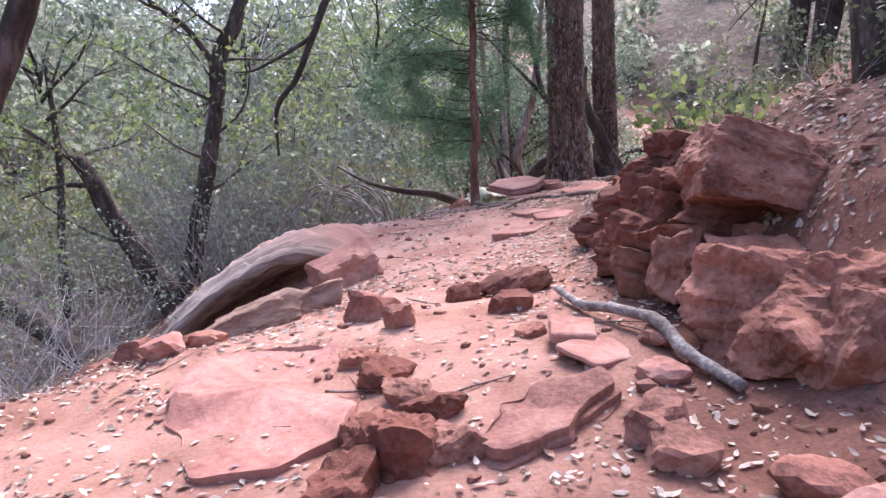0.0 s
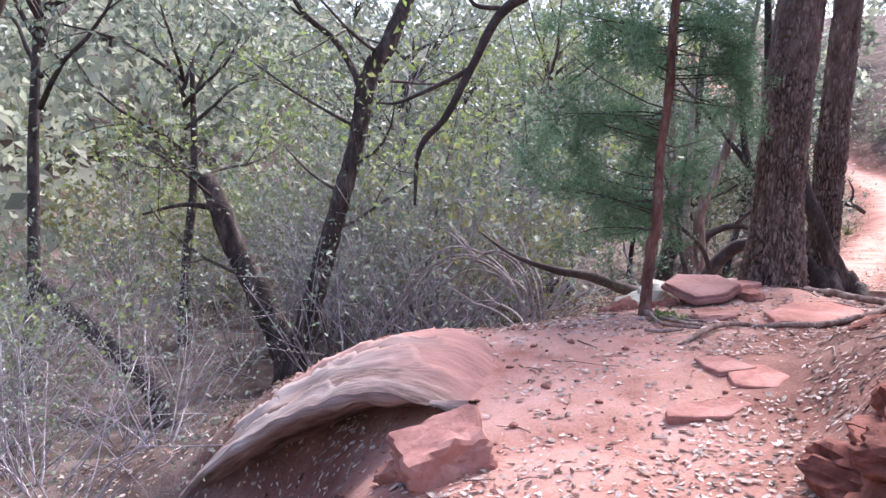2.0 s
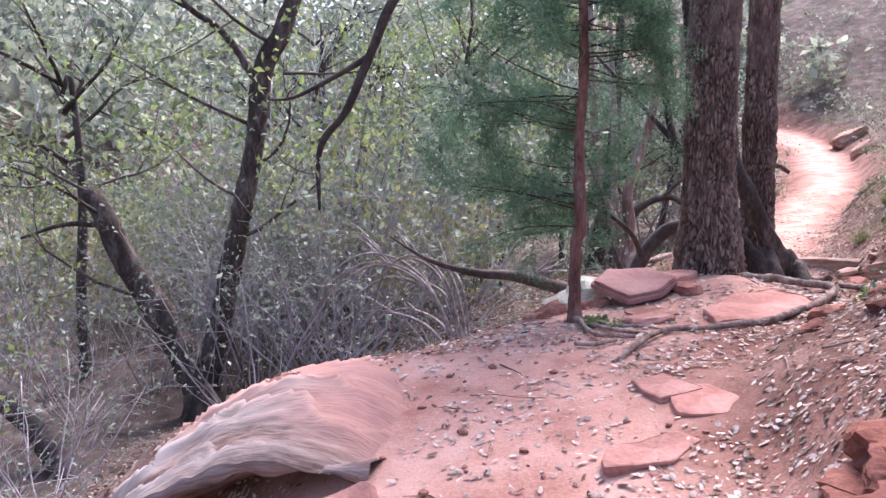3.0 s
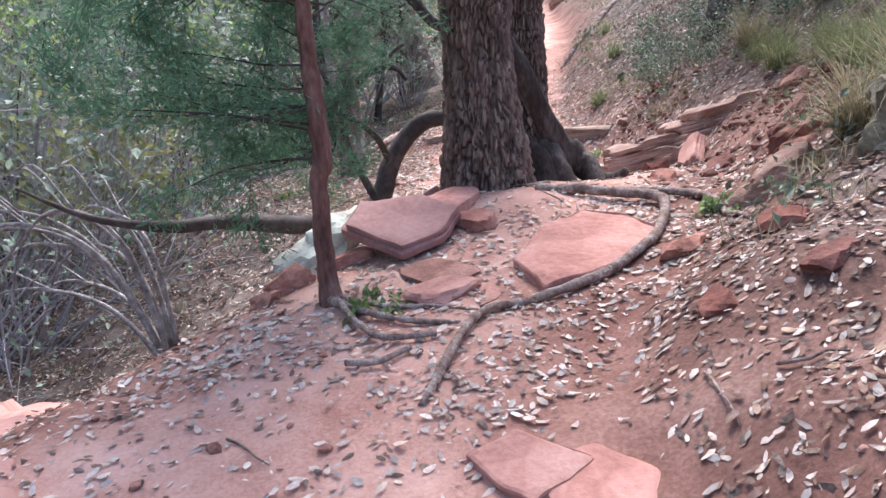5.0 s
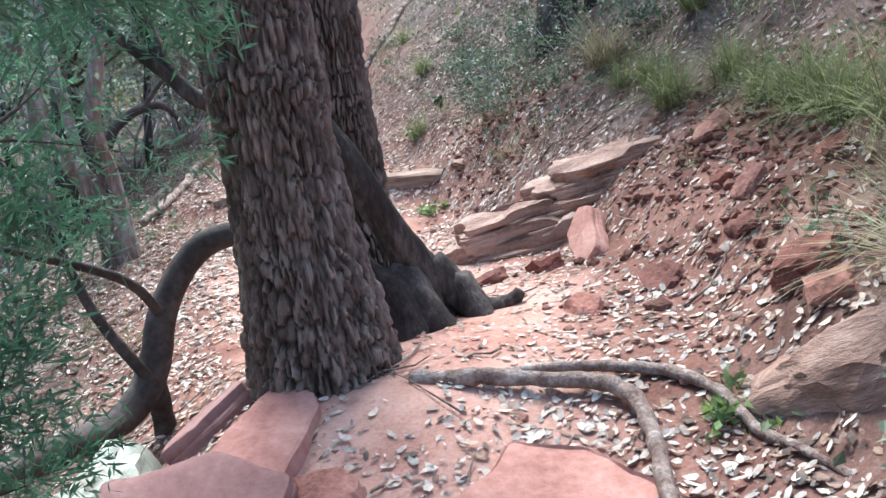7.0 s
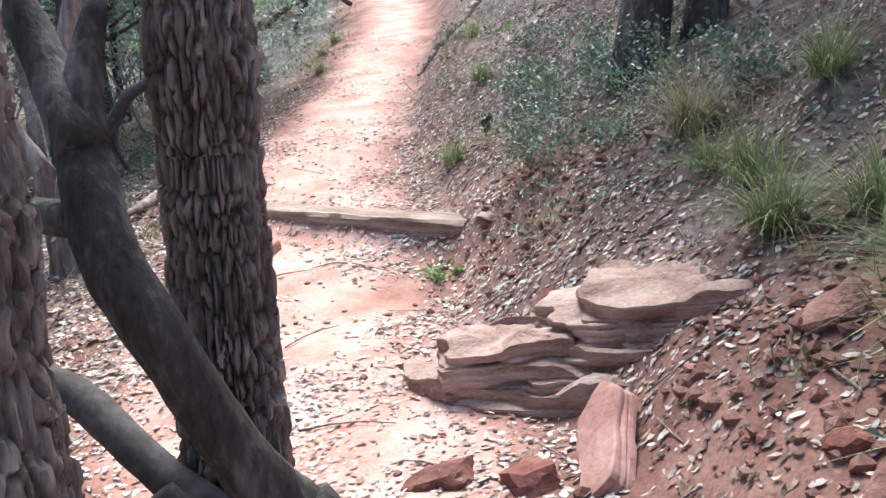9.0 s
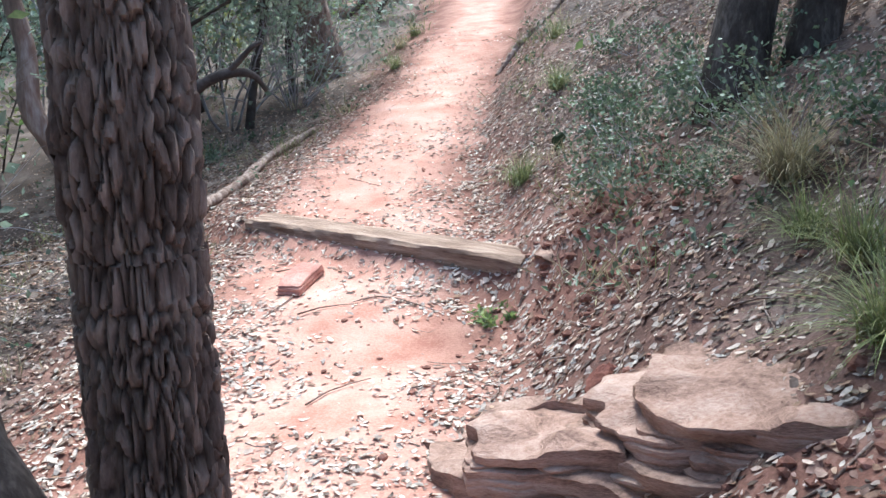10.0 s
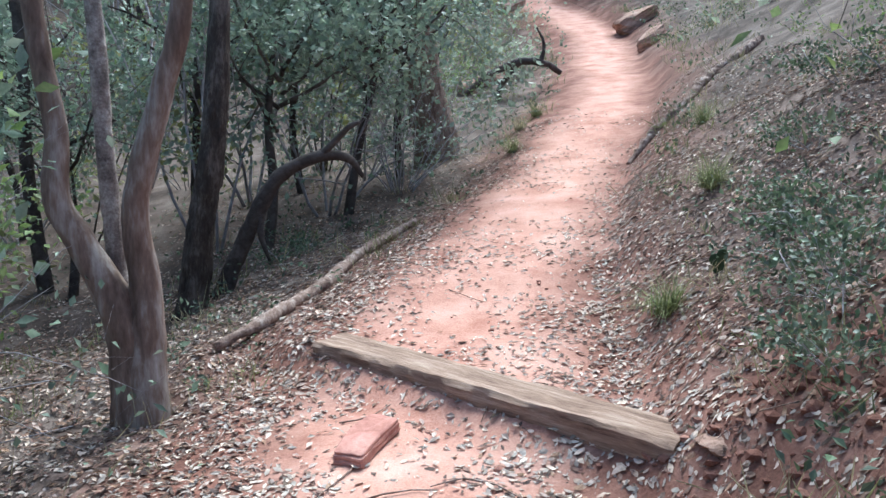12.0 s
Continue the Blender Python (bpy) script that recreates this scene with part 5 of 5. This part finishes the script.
root([(0.25, 6.80, 0.02, 0.013), (0.34, 6.74, 0.03, 0.015), (0.46, 6.78, 0.02, 0.012)], 8, "thin reddish root of the sapling")
root([(5.25, 18.1, 0.0, 0.04), (5.6, 18.3, 0.05, 0.06), (5.95, 18.4, 0.02, 0.05), (6.3, 18.75, 0.06, 0.07), (6.6, 19.0, 0.02, 0.05), (6.9, 19.15, 0.06, 0.07), (7.4, 19.6, 0.02, 0.06)], 9, "long weathered root along the trail's upper edge", 10, 0.3)

# ---- outcrop and bank stones ----
bank = "stones of the bank"
ob = thing("sandstone_outcrop", (2.95, 9.65, gz(2.95, 9.65)), "layered buff sandstone outcrop at the foot of the bank", "rock")
o = Vector((2.95, 9.65, gz(2.95, 9.65)))
into, along = Vector((0.857, 0.515, 0)), Vector((-0.515, 0.857, 0))
for i, (length, depth, off, shift, z, h) in enumerate([(1.95, 0.95, -0.15, 0.34, 1.97, 0.20), (1.60, 0.85, -0.09, 0.16, 2.09, 0.12), (0.66, 0.5, -0.04, 0.42, 2.13, 0.10), (1.36, 0.85, -0.03, 0.02, 2.20, 0.13), (1.16, 0.85, 0.02, -0.06, 2.30, 0.14), (1.0, 0.85, 0.06, -0.16, 2.40, 0.14)]):
    c = Vector((2.90, 9.66, z + h / 2)) + into * (depth / 2 + off) + along * shift
    rng = np.random.default_rng(120 + i)
    corners = [(x * depth / 2 + rng.uniform(-0.05, 0.05), y * length / 2 + rng.uniform(-0.07, 0.07)) for x, y in ((-0.55, -1), (0.9, -0.95), (1, 0.6), (0.5, 1.0), (-0.35, 1.0), (-0.85, 0.55), (-1, 0.1), (-0.9, -0.5))]
    ob2 = part("layer", ob, slab_mesh("layer", corners, h + 0.12, 120 + i, BUFF, laminae=9, rough=0.020, chip=0.05, taper=0.16, wave=0.045))
    ob2.matrix_local = Matrix.Translation(-o) @ Matrix.Translation(c) @ pose(0, 0, 0, -13, -5, 31 + 4 * (i % 3 - 1))
slab("leaning_flagstone", (2.76, 9.22), [(-0.08, -0.25), (0.07, -0.22), (0.11, 0.14), (0.02, 0.25), (-0.10, 0.15)], 0.07, 130, SLAB, -42, (14, -22), "flat pink stone leaning at the foot of the bank", bank, top=0.09)
rock("bank_boulder", (2.42, 6.72), (0.5, 0.62, 0.44), 132, MOSSY, 20, (0, 14), "lichen-streaked dark boulder jutting from the bank", "rock", bank, sink=0.46, cuts=10, level=5, lump=0.12, rough=0.10)
rock("bank_boulder", (2.18, 7.38), (0.36, 0.44, 0.22), 133, BUFF, 25, (0, 20), "mossy buff rock set in the bank", "rock", bank, sink=0.72, cuts=5)
for i, (x, y, s) in enumerate([(2.45, 7.66, 0.18), (2.38, 7.52, 0.14), (2.95, 8.5, 0.10), (2.7, 8.15, 0.12), (2.9, 8.3, 0.14), (3.0, 8.0, 0.12), (2.5, 8.35, 0.16), (2.2, 8.45, 0.14), (1.75, 6.7, 0.16), (1.55, 6.2, 0.14), (1.6, 7.1, 0.15), (2.55, 9.25, 0.2), (2.35, 9.45, 0.18), (3.3, 8.9, 0.15), (3.25, 10.5, 0.12), (1.3, 6.35, 0.12), (1.9, 6.2, 0.2)]):
    rock("bank_stone", (x, y), (s * 1.3, s, s * 0.6), 140 + i, (ROCK_DARK, ROCK, ROCK_DARK)[i % 3], 41 * i, (0, 10), "red stone lying on the bank", "rock", bank, sink=0.5, level=3)
rock("beam_stone", (3.66, 11.97), (0.26, 0.2, 0.10), 160, BUFF, 10, (0, -6), "flat buff stone at the end of the timber", "rock", bank, sink=0.3, on=2.25)
slab("broken_slab", (2.27, 12.75), [(-0.09, -0.21), (0.06, -0.22), (0.10, 0.18), (-0.06, 0.22), (-0.10, 0.02)], 0.06, 161, SLAB, -22, (0, 0), "flat orange stone in the trail", bank, top=0.055)
for i, (x, y, s) in enumerate([(5.2, 27.5, 0.5), (5.7, 28.0, 0.4), (4.7, 27.2, 0.5), (8.6, 27, 0.6), (9.2, 30, 0.9), (7.2, 36, 0.8)]):
    rock("far_stone", (x, y), (s * 1.3, s, s * 0.6), 170 + i, BUFF, 41 * i, (0, 0), "pale stone beside the far trail", "rock", "far stones", sink=0.3, level=3)


def timber():
    """Old squared sleeper with split, worn edges."""
    n, L = 90, 2.34
    w, h = 0.26, 0.15
    prof = [(-w / 2 + 0.012, -h / 2), (w / 2 - 0.012, -h / 2), (w / 2, -h / 2 + 0.012), (w / 2, h / 2 - 0.02), (w / 2 - 0.02, h / 2), (w / 4, h / 2), (0.0, h / 2), (-w / 4, h / 2), (-w / 2 + 0.02, h / 2), (-w / 2, h / 2 - 0.02), (-w / 2, 0), (-w / 2, -h / 2 + 0.012)]
    prof = np.array(prof)
    v = []
    for x in np.linspace(-L / 2, L / 2, n):
        q = prof + np.stack([0.010 * fbm(x * 6, prof[:, 0] * 30, prof[:, 1] * 30), 0.010 * fbm(x * 5 + 9, prof[:, 0] * 40, prof[:, 1] * 30)], 1)
        end = max(0, abs(x) - L / 2 + 0.04) / 0.04
        q = q * (1 - 0.06 * end)
        v += [(x, a, b) for a, b in q]
    k = len(prof)
    f = [(i * k + j, i * k + (j + 1) % k, (i + 1) * k + (j + 1) % k, (i + 1) * k + j) for i in range(n - 1) for j in range(k)]
    f += [tuple(range(k - 1, -1, -1)), tuple((n - 1) * k + j for j in range(k))]
    me = mesh_of("timber_step", v, f, TIMBER)
    me.set_sharp_from_angle(angle=math.radians(32))
    return me


ob = tagged(new("timber_step", timber()), "old weathered timber beam laid across the trail as a step", "timber step")
ob.matrix_world = pose(2.76, 13.03, 2.11, 0, 0, 0) @ Matrix.Rotation(math.atan2(-1.78, 1.48), 4, "Z") @ Matrix.Rotation(math.atan2(-0.075, 2.3), 4, "Y") @ Matrix.Translation((0, 0.10, 0)) @ Matrix.Rotation(math.radians(3), 4, "X")


# ---- grass, shrubs of the bank, litter ----
def tuft(at, n, length, seed, material, droop=0.9, label="tuft of long arching grass on the bank"):
    rng = np.random.default_rng(seed)
    v, f = [], []
    for i in range(int(n * 1.5)):
        a = rng.uniform(0, 6.28)
        d = np.array((math.cos(a), math.sin(a)))
        L, w = 1.2 * length * rng.uniform(0.45, 1.1), rng.uniform(0.0018, 0.0036)
        lean = rng.uniform(0.15, 0.9)
        b = rng.normal(0, 0.035, 2)
        side = np.array((-d[1], d[0]))
        base = len(v)
        for k in range(5):
            u = k / 4
            r = L * (lean * u + 0.25 * droop * u * u)
            z = L * (u * (1.1 - 0.5 * lean) - droop * 0.55 * u * u * (0.4 + lean))
            p = b + d * r
            ww = w * (1 - u * 0.9)
            v += [(*(p + side * ww), z), (*(p - side * ww), z)]
        f += [(base + 2 * k, base + 2 * k + 1, base + 2 * k + 3, base + 2 * k + 2) for k in range(4)]
    ob = new("grass_tuft", mesh_of("grass_tuft", v, f, material))
    ob.location = (at[0], at[1], gz(at[0], at[1]) - 0.01)
    return tagged(ob, label, "grass", "grass tufts")


for i, (x, y, n, L, m) in enumerate([(2.55, 7.05, 260, 0.55, GRASS_DRY), (2.75, 7.35, 240, 0.5, GRASS), (3.25, 8.15, 260, 0.5, GRASS), (3.5, 8.75, 200, 0.42, GRASS), (3.75, 9.2, 220, 0.42, GRASS), (3.9, 9.95, 200, 0.4, GRASS), (3.62, 9.5, 300, 0.42, GRASS), (4.15, 10.75, 340, 0.55, GRASS_DRY), (3.95, 10.3, 160, 0.3, GRASS), (3.98, 13.5, 220, 0.34, GRASS), (4.8, 14.9, 220, 0.36, GRASS), (4.25, 19.6, 140, 0.35, GRASS), (5.0, 21.7, 140, 0.4, GRASS), (4.6, 21.0, 120, 0.4, GRASS_DRY), (4.3, 10.0, 200, 0.4, GRASS), (3.3, 7.4, 220, 0.5, GRASS_DRY), (5.6, 17.0, 150, 0.35, GRASS), (2.42, 7.2, 320, 0.5, GRASS_DRY), (3.05, 7.75, 300, 0.55, GRASS), (3.4, 8.45, 260, 0.5, GRASS)]):
    tuft((x, y), n, L, 200 + i, m)

low = [bush("bank_shrub", 60 + i, 7, 0.5, 0.008, 2, TWIG, (LEAF_BANK, LEAF_BANK)[i], 3, (0.05, 0.028), "low leafy grey-green shrub on the bank", spread=0.06, lean=1.6) for i in range(2)]
scatter(low, [(4.0, 11.8), (4.3, 12.3), (4.15, 11.2), (4.6, 12.8), (4.5, 11.6), (4.4, 10.9), (4.95, 13.7), (4.75, 12.1), (5.4, 14.6), (6.1, 15.4), (1.75, 4.75), (1.85, 4.0), (2.2, 3.4), (2.6, 22.2), (1.6, 17.8)], "bank shrubs", 6, 0.55, 0.85)
grey = bush("manzanita", 66, 8, 1.2, 0.05, 2, TWIG_DARK, LEAF_GREY, 9, (0.085, 0.05), "broad grey-green leafy shrub overhanging the hollow", spread=0.12, trunk=2.2)
scatter([grey], [(1.3, 18.6), (2.2, 19.2), (0.4, 19.5), (1.6, 20.5), (-0.8, 18.5), (2.9, 20.3), (-2.0, 20.5)], "overhanging shrubs", 7, 0.9, 1.2)
for p in low + [grey]:
    drop_proto(p)
# broad-leaved sprig at the top of the cut bank
sprig = bush("leafy_sprig", 71, 7, 0.30, 0.006, 1, TWIG_DARK, LEAF, 2, (0.06, 0.038), "bright broad-leaved sprig growing from the cut bank", spread=0.05, at=(1.28, 4.25, gz(1.28, 4.25)), lean=0.7)

# the tree at (5.5, 10.4) is added so that its crown shades the bank
for i, (x, y, lean, r) in enumerate([(4.6, 11.9, 0.35, 0.16), (4.95, 11.75, 0.5, 0.12), (2.05, 3.9, -0.2, 0.16), (5.6, 13.4, 0.3, 0.12), (5.5, 10.4, -0.25, 0.15)]):
    ob = thing("bank_tree", (x, y, gz(x, y) - 0.15), "dark trunk of a tree rooted in the bank", "tree", "bank trees")
    rng = np.random.default_rng(300 + i)
    wood, tips = [(curve_points([(0, 0, 0, r * 1.3), (lean * 0.25, 0.05, 0.6, r), (lean * 1.0, 0.1, 2.0, r * 0.85), (lean * 1.6, 0.3, 4.5, r * 0.5)], 0.2), 3)], []
    for k in range(6):
        a = rng.uniform(0, 6.28)
        grow(rng, (lean * (1.0 + 0.1 * k), 0.2, 2.0 + 0.45 * k), (math.cos(a), math.sin(a), 0.25), 1.5, r * 0.3, 2, wood, tips, fork=2)
    limbs, leaves = plant_parts(rng, wood, tips, 7, (0.075, 0.04), 0.16, sides=(3, 4, 5, 12))
    part("trunk", ob, mesh_of("trunk", *limbs, BARK_SMOOTH))
    part("foliage", ob, mesh_of("foliage", *leaves, LEAF))


def litter():
    """Fallen leaves: thick along the trail's sides and on the slopes, thin on the trodden middle."""
    rng = np.random.default_rng(9)
    n = 430000
    x, y = rng.uniform(-3.5, 7.0, n), 1.0 + 20 * rng.random(n) ** 0.95
    xc, zc, wl, wr = (np.interp(y, SMOOTH, r) for r in RAILS[:4])
    d = x - xc
    patch = fbm(x * 1.7, y * 1.7, 20.0)
    late = np.clip((y - 5.5) / 2.0, 0, 1)
    middle = np.exp(-((d - 0.05) / 0.42) ** 2)
    dens = (0.42 + 0.38 * late) * np.clip(0.6 + 0.75 * patch, 0.03, 1.3) * (1 - (0.72 - 0.25 * late) * middle)
    dens = np.where(d > wr, (0.7 + 0.45 * late) * np.clip(0.8 + 0.5 * patch, 0.15, 1.2), dens)
    dens = np.where(-d > wl * 0.9, (0.45 + 0.53 * np.clip((y - 7.5) / 2.5, 0, 1)) * np.clip(0.85 + 0.5 * patch, 0.3, 1.2), dens)
    dens += 0.45 * np.exp(-((x - 0.62) ** 2 + (y - 4.7) ** 2) / 0.25) + 0.4 * np.exp(-((x + 0.35) ** 2 + (y - 4.6) ** 2) / 0.12)
    dens = dens * np.clip((22 - y) / 9, 0.2, 1) * np.clip(2.1 - np.abs(d) / 3.2, 0.25, 1)
    for a, b, r in SCARS:
        dens = dens * (1 - 0.65 * np.exp(-((x - a) ** 2 + (y - b) ** 2) / (r * r)))
    dens = dens * np.where((np.abs(d) < 0.8) & (y > 12.5), 0.5, 1.0)
    dens = dens * np.where((d > wr - 0.15) & (y > 5) & (y < 17), 1.5, 1.0) * np.where((-d > wl - 0.3) & (y > 8) & (y < 17), 1.4, 1.0)
    keep = rng.random(n) < dens * 1.2
    x, y = x[keep], y[keep]
    z = ground(x, y)
    n = len(x)
    e = 0.05
    nx, ny = (ground(x + e, y) - z) / e, (ground(x, y + e) - z) / e
    up = np.stack([-nx, -ny, np.ones(n)], 1) + rng.normal(0, 0.20, (n, 3))
    a = rng.uniform(0, 6.283, n)
    way = np.stack([np.cos(a), np.sin(a), np.cos(a) * nx + np.sin(a) * ny + rng.normal(0, 0.15, n)], 1)
    L = (0.017 + 0.034 * rng.random(n) ** 1.5) * (1 + 0.3 * np.clip((y - 9.5) / 4, 0, 1))
    at, wide = np.stack([x, y, z + 0.003 + 0.007 * rng.random(n)], 1), L * rng.uniform(0.32, 0.56, n)
    xc, zc, wl, wr = (np.interp(y, SMOOTH, r) for r in RAILS[:4])
    off = np.maximum(x - xc - wr, xc - x - wl)
    brown = rng.random(n) < np.clip(0.45 + 0.5 * off, 0.28, 0.72)
    for these, m, label in ((~brown, LITTER, "pale brown fallen oak leaves strewn over the trail"), (brown, LITTER_BROWN, "dark brown decayed leaves strewn over the banks")):
        near = these & (np.abs(off) < 1.3) & (y < 12.6)
        rest = these & ~near
        v, f = join([fallen_leaves(rng, at[near], way[near], up[near], L[near], wide[near]), leaf_quads(at[rest], way[rest], up[rest], L[rest], wide[rest])])
        tagged(new("leaf_litter", mesh_of("leaf_litter", v, f, m, False)), label, "leaf litter", kind="stuff")


litter()


def clods():
    """Crumbled lumps of red soil where the bank is worn bare."""
    rng = np.random.default_rng(19)
    d0, faces = ball(1)
    pieces = []
    for a, b, r in SCARS:
        for _ in range(170):
            x, y = a + rng.normal(0, 0.6 * r), b + rng.normal(0, 0.6 * r)
            k = 0.008 + 0.03 * rng.random() ** 3
            v = d0 * rng.uniform(0.6, 1.25, (len(d0), 1)) * (k * 1.2, k, k * 0.8)
            pieces.append((v + (x, y, gz(x, y) + k * 0.2), faces))
    tagged(new("soil_clods", mesh_of("soil_clods", *join(pieces), SOIL, False)), "crumbled lumps of dark red soil on the bank", "soil", kind="stuff")


clods()


def undergrowth():
    """Low dry herbs, grass and seedlings over the slopes on both sides of the trail."""
    rng = np.random.default_rng(29)
    sets = {0: [], 1: [], 2: []}
    for i in range(1500):
        y = 6.5 + 34 * rng.random() ** 1.1
        xc, _, wl, wr = (float(np.interp(y, SMOOTH, r)) for r in RAILS[:4])
        if rng.random() < 0.6 or y < 10:
            x = xc + wr + 0.35 + (7 if y > 14 else 3.2) * rng.random() ** 1.4
        else:
            x = xc - wl - 0.3 - 5 * rng.random() ** 1.4
        if 2.6 < x < 4.0 and 8.9 < y < 10.6:
            continue  # the outcrop
        big = 1 + 0.05 * max(0, y - 12)
        n = int(rng.integers(8, 26))
        h = rng.uniform(0.06, 0.2) * big
        c = np.array((x, y, gz(x, y))) + rng.normal(0, 1, (n, 3)) * (h * 0.7, h * 0.7, 0) + rng.random((n, 1)) * (0, 0, h)
        kind_ = int(rng.choice((0, 1, 2), p=(0.45, 0.3, 0.25)))
        if kind_ == 0:
            k = rng.uniform(0.03, 0.055, n) * big
            q = leaf_quads(c, rng.normal(0, 1, (n, 3)), rng.normal(0, 0.5, (n, 3)) + (0, 0, 1), k, k * 0.55)
        else:
            c[:, 2] = gz(x, y)
            k = rng.uniform(0.7, 1.5, n) * h
            q = leaf_quads(c, rng.normal(0, 0.55, (n, 3)) + (0, 0, 1), rng.normal(0, 1, (n, 3)), k, np.full(n, 0.006 * big))
        sets[kind_].append(q)
    for key, m, label in ((0, LEAF_BANK, "low dark-leaved seedlings on the slopes"), (1, GRASS_DRY, "short dry grass on the slopes"), (2, GRASS, "short green grass on the slopes")):
        tagged(new("undergrowth", mesh_of("undergrowth", *join(sets[key]), m, False)), label, "undergrowth", kind="stuff")


undergrowth()


def gravel():
    rng = np.random.default_rng(15)
    d0, faces = ball(1)
    n = 1300
    y = rng.uniform(1.6, 15, n)
    xc, zc, wl, wr = (np.interp(y, SMOOTH, r) for r in RAILS[:4])
    x = xc + rng.uniform(-1.2, 1.6, n) * (wl + wr) * 0.6
    early = np.where(y < 6, 1.0, 0.45)
    keep = rng.random(n) < early
    pieces = []
    for a, b in zip(x[keep], y[keep]):
        s = rng.uniform(0.005, 0.02) * rng.uniform(0.6, 1.4)
        v = d0 * rng.uniform(0.7, 1.2, (len(d0), 1)) * (s * 1.3, s, s * 0.7)
        t = rng.uniform(0, 6.28)
        v = np.stack([v[:, 0] * math.cos(t) - v[:, 1] * math.sin(t), v[:, 0] * math.sin(t) + v[:, 1] * math.cos(t), v[:, 2]], 1)
        pieces.append((v + (a, b, gz(a, b) + s * 0.2), faces))
    tagged(new("loose_stones", mesh_of("loose_stones", *join(pieces), ROCK, False)), "small loose red stones and grit on the trail", "gravel", kind="stuff")


gravel()


def sticks():
    """Thin fallen twigs among the leaves."""
    rng = np.random.default_rng(23)
    pieces = []
    for i in range(170):
        y = rng.uniform(2.5, 15)
        xc, _, wl, wr = (float(np.interp(y, SMOOTH, r)) for r in RAILS[:4])
        x = xc + rng.choice((-1, 1)) * rng.uniform(0.5, 1.0) * (wr + 0.9) if i % 3 else xc + rng.uniform(-0.6, 0.6)
        a, L, r = rng.uniform(0, 6.28), rng.uniform(0.08, 0.4), rng.uniform(0.002, 0.006)
        p = [(x + math.cos(a) * L * u, y + math.sin(a) * L * u + 0.03 * math.sin(5 * u + i), gz(x + math.cos(a) * L * u, y + math.sin(a) * L * u) + 0.012, r * (1 - 0.5 * u)) for u in (0, 0.35, 0.7, 1)]
        pieces.append(tube(np.array(p), 5))
    tagged(new("fallen_twigs", mesh_of("fallen_twigs", *join(pieces), ROOT)), "thin dry twigs scattered among the leaves", "twigs", kind="stuff")


sticks()
weed = bush("green_weed", 90, 6, 0.09, 0.003, 1, TWIG, LEAF, 3, (0.04, 0.022), "small fresh green weed in the litter", "weed", spread=0.015, at=(2.03, 7.52, gz(2.03, 7.52)), lean=0.8)
for x, y in ((0.42, 7.28), (4.95, 12.3), (3.3, 11.9), (0.35, 13.0)):
    copy_thing(weed, pose(x, y, gz(x, y), 0, 0, 70 * x))
ob = thing("prickly_pear", (4.28, 13.55, gz(4.28, 13.55)), "small dark green prickly pear on the bank", "cactus")
CACTUS = mat("cactus_skin", [(0.03, 0.045, 0.022), (0.05, 0.07, 0.035), (0.08, 0.10, 0.055)], 12, 0.6, 0.3)
d0, f0 = ball(3)
for x, z, s in ((0, 0.03, 0.04), (0.01, 0.10, 0.036), (-0.035, 0.08, 0.03)):
    p = part("pad", ob, mesh_of("pad", d0 * (s, 0.22 * s, 1.15 * s), f0, CACTUS))
    p.location = (x, 0, z)
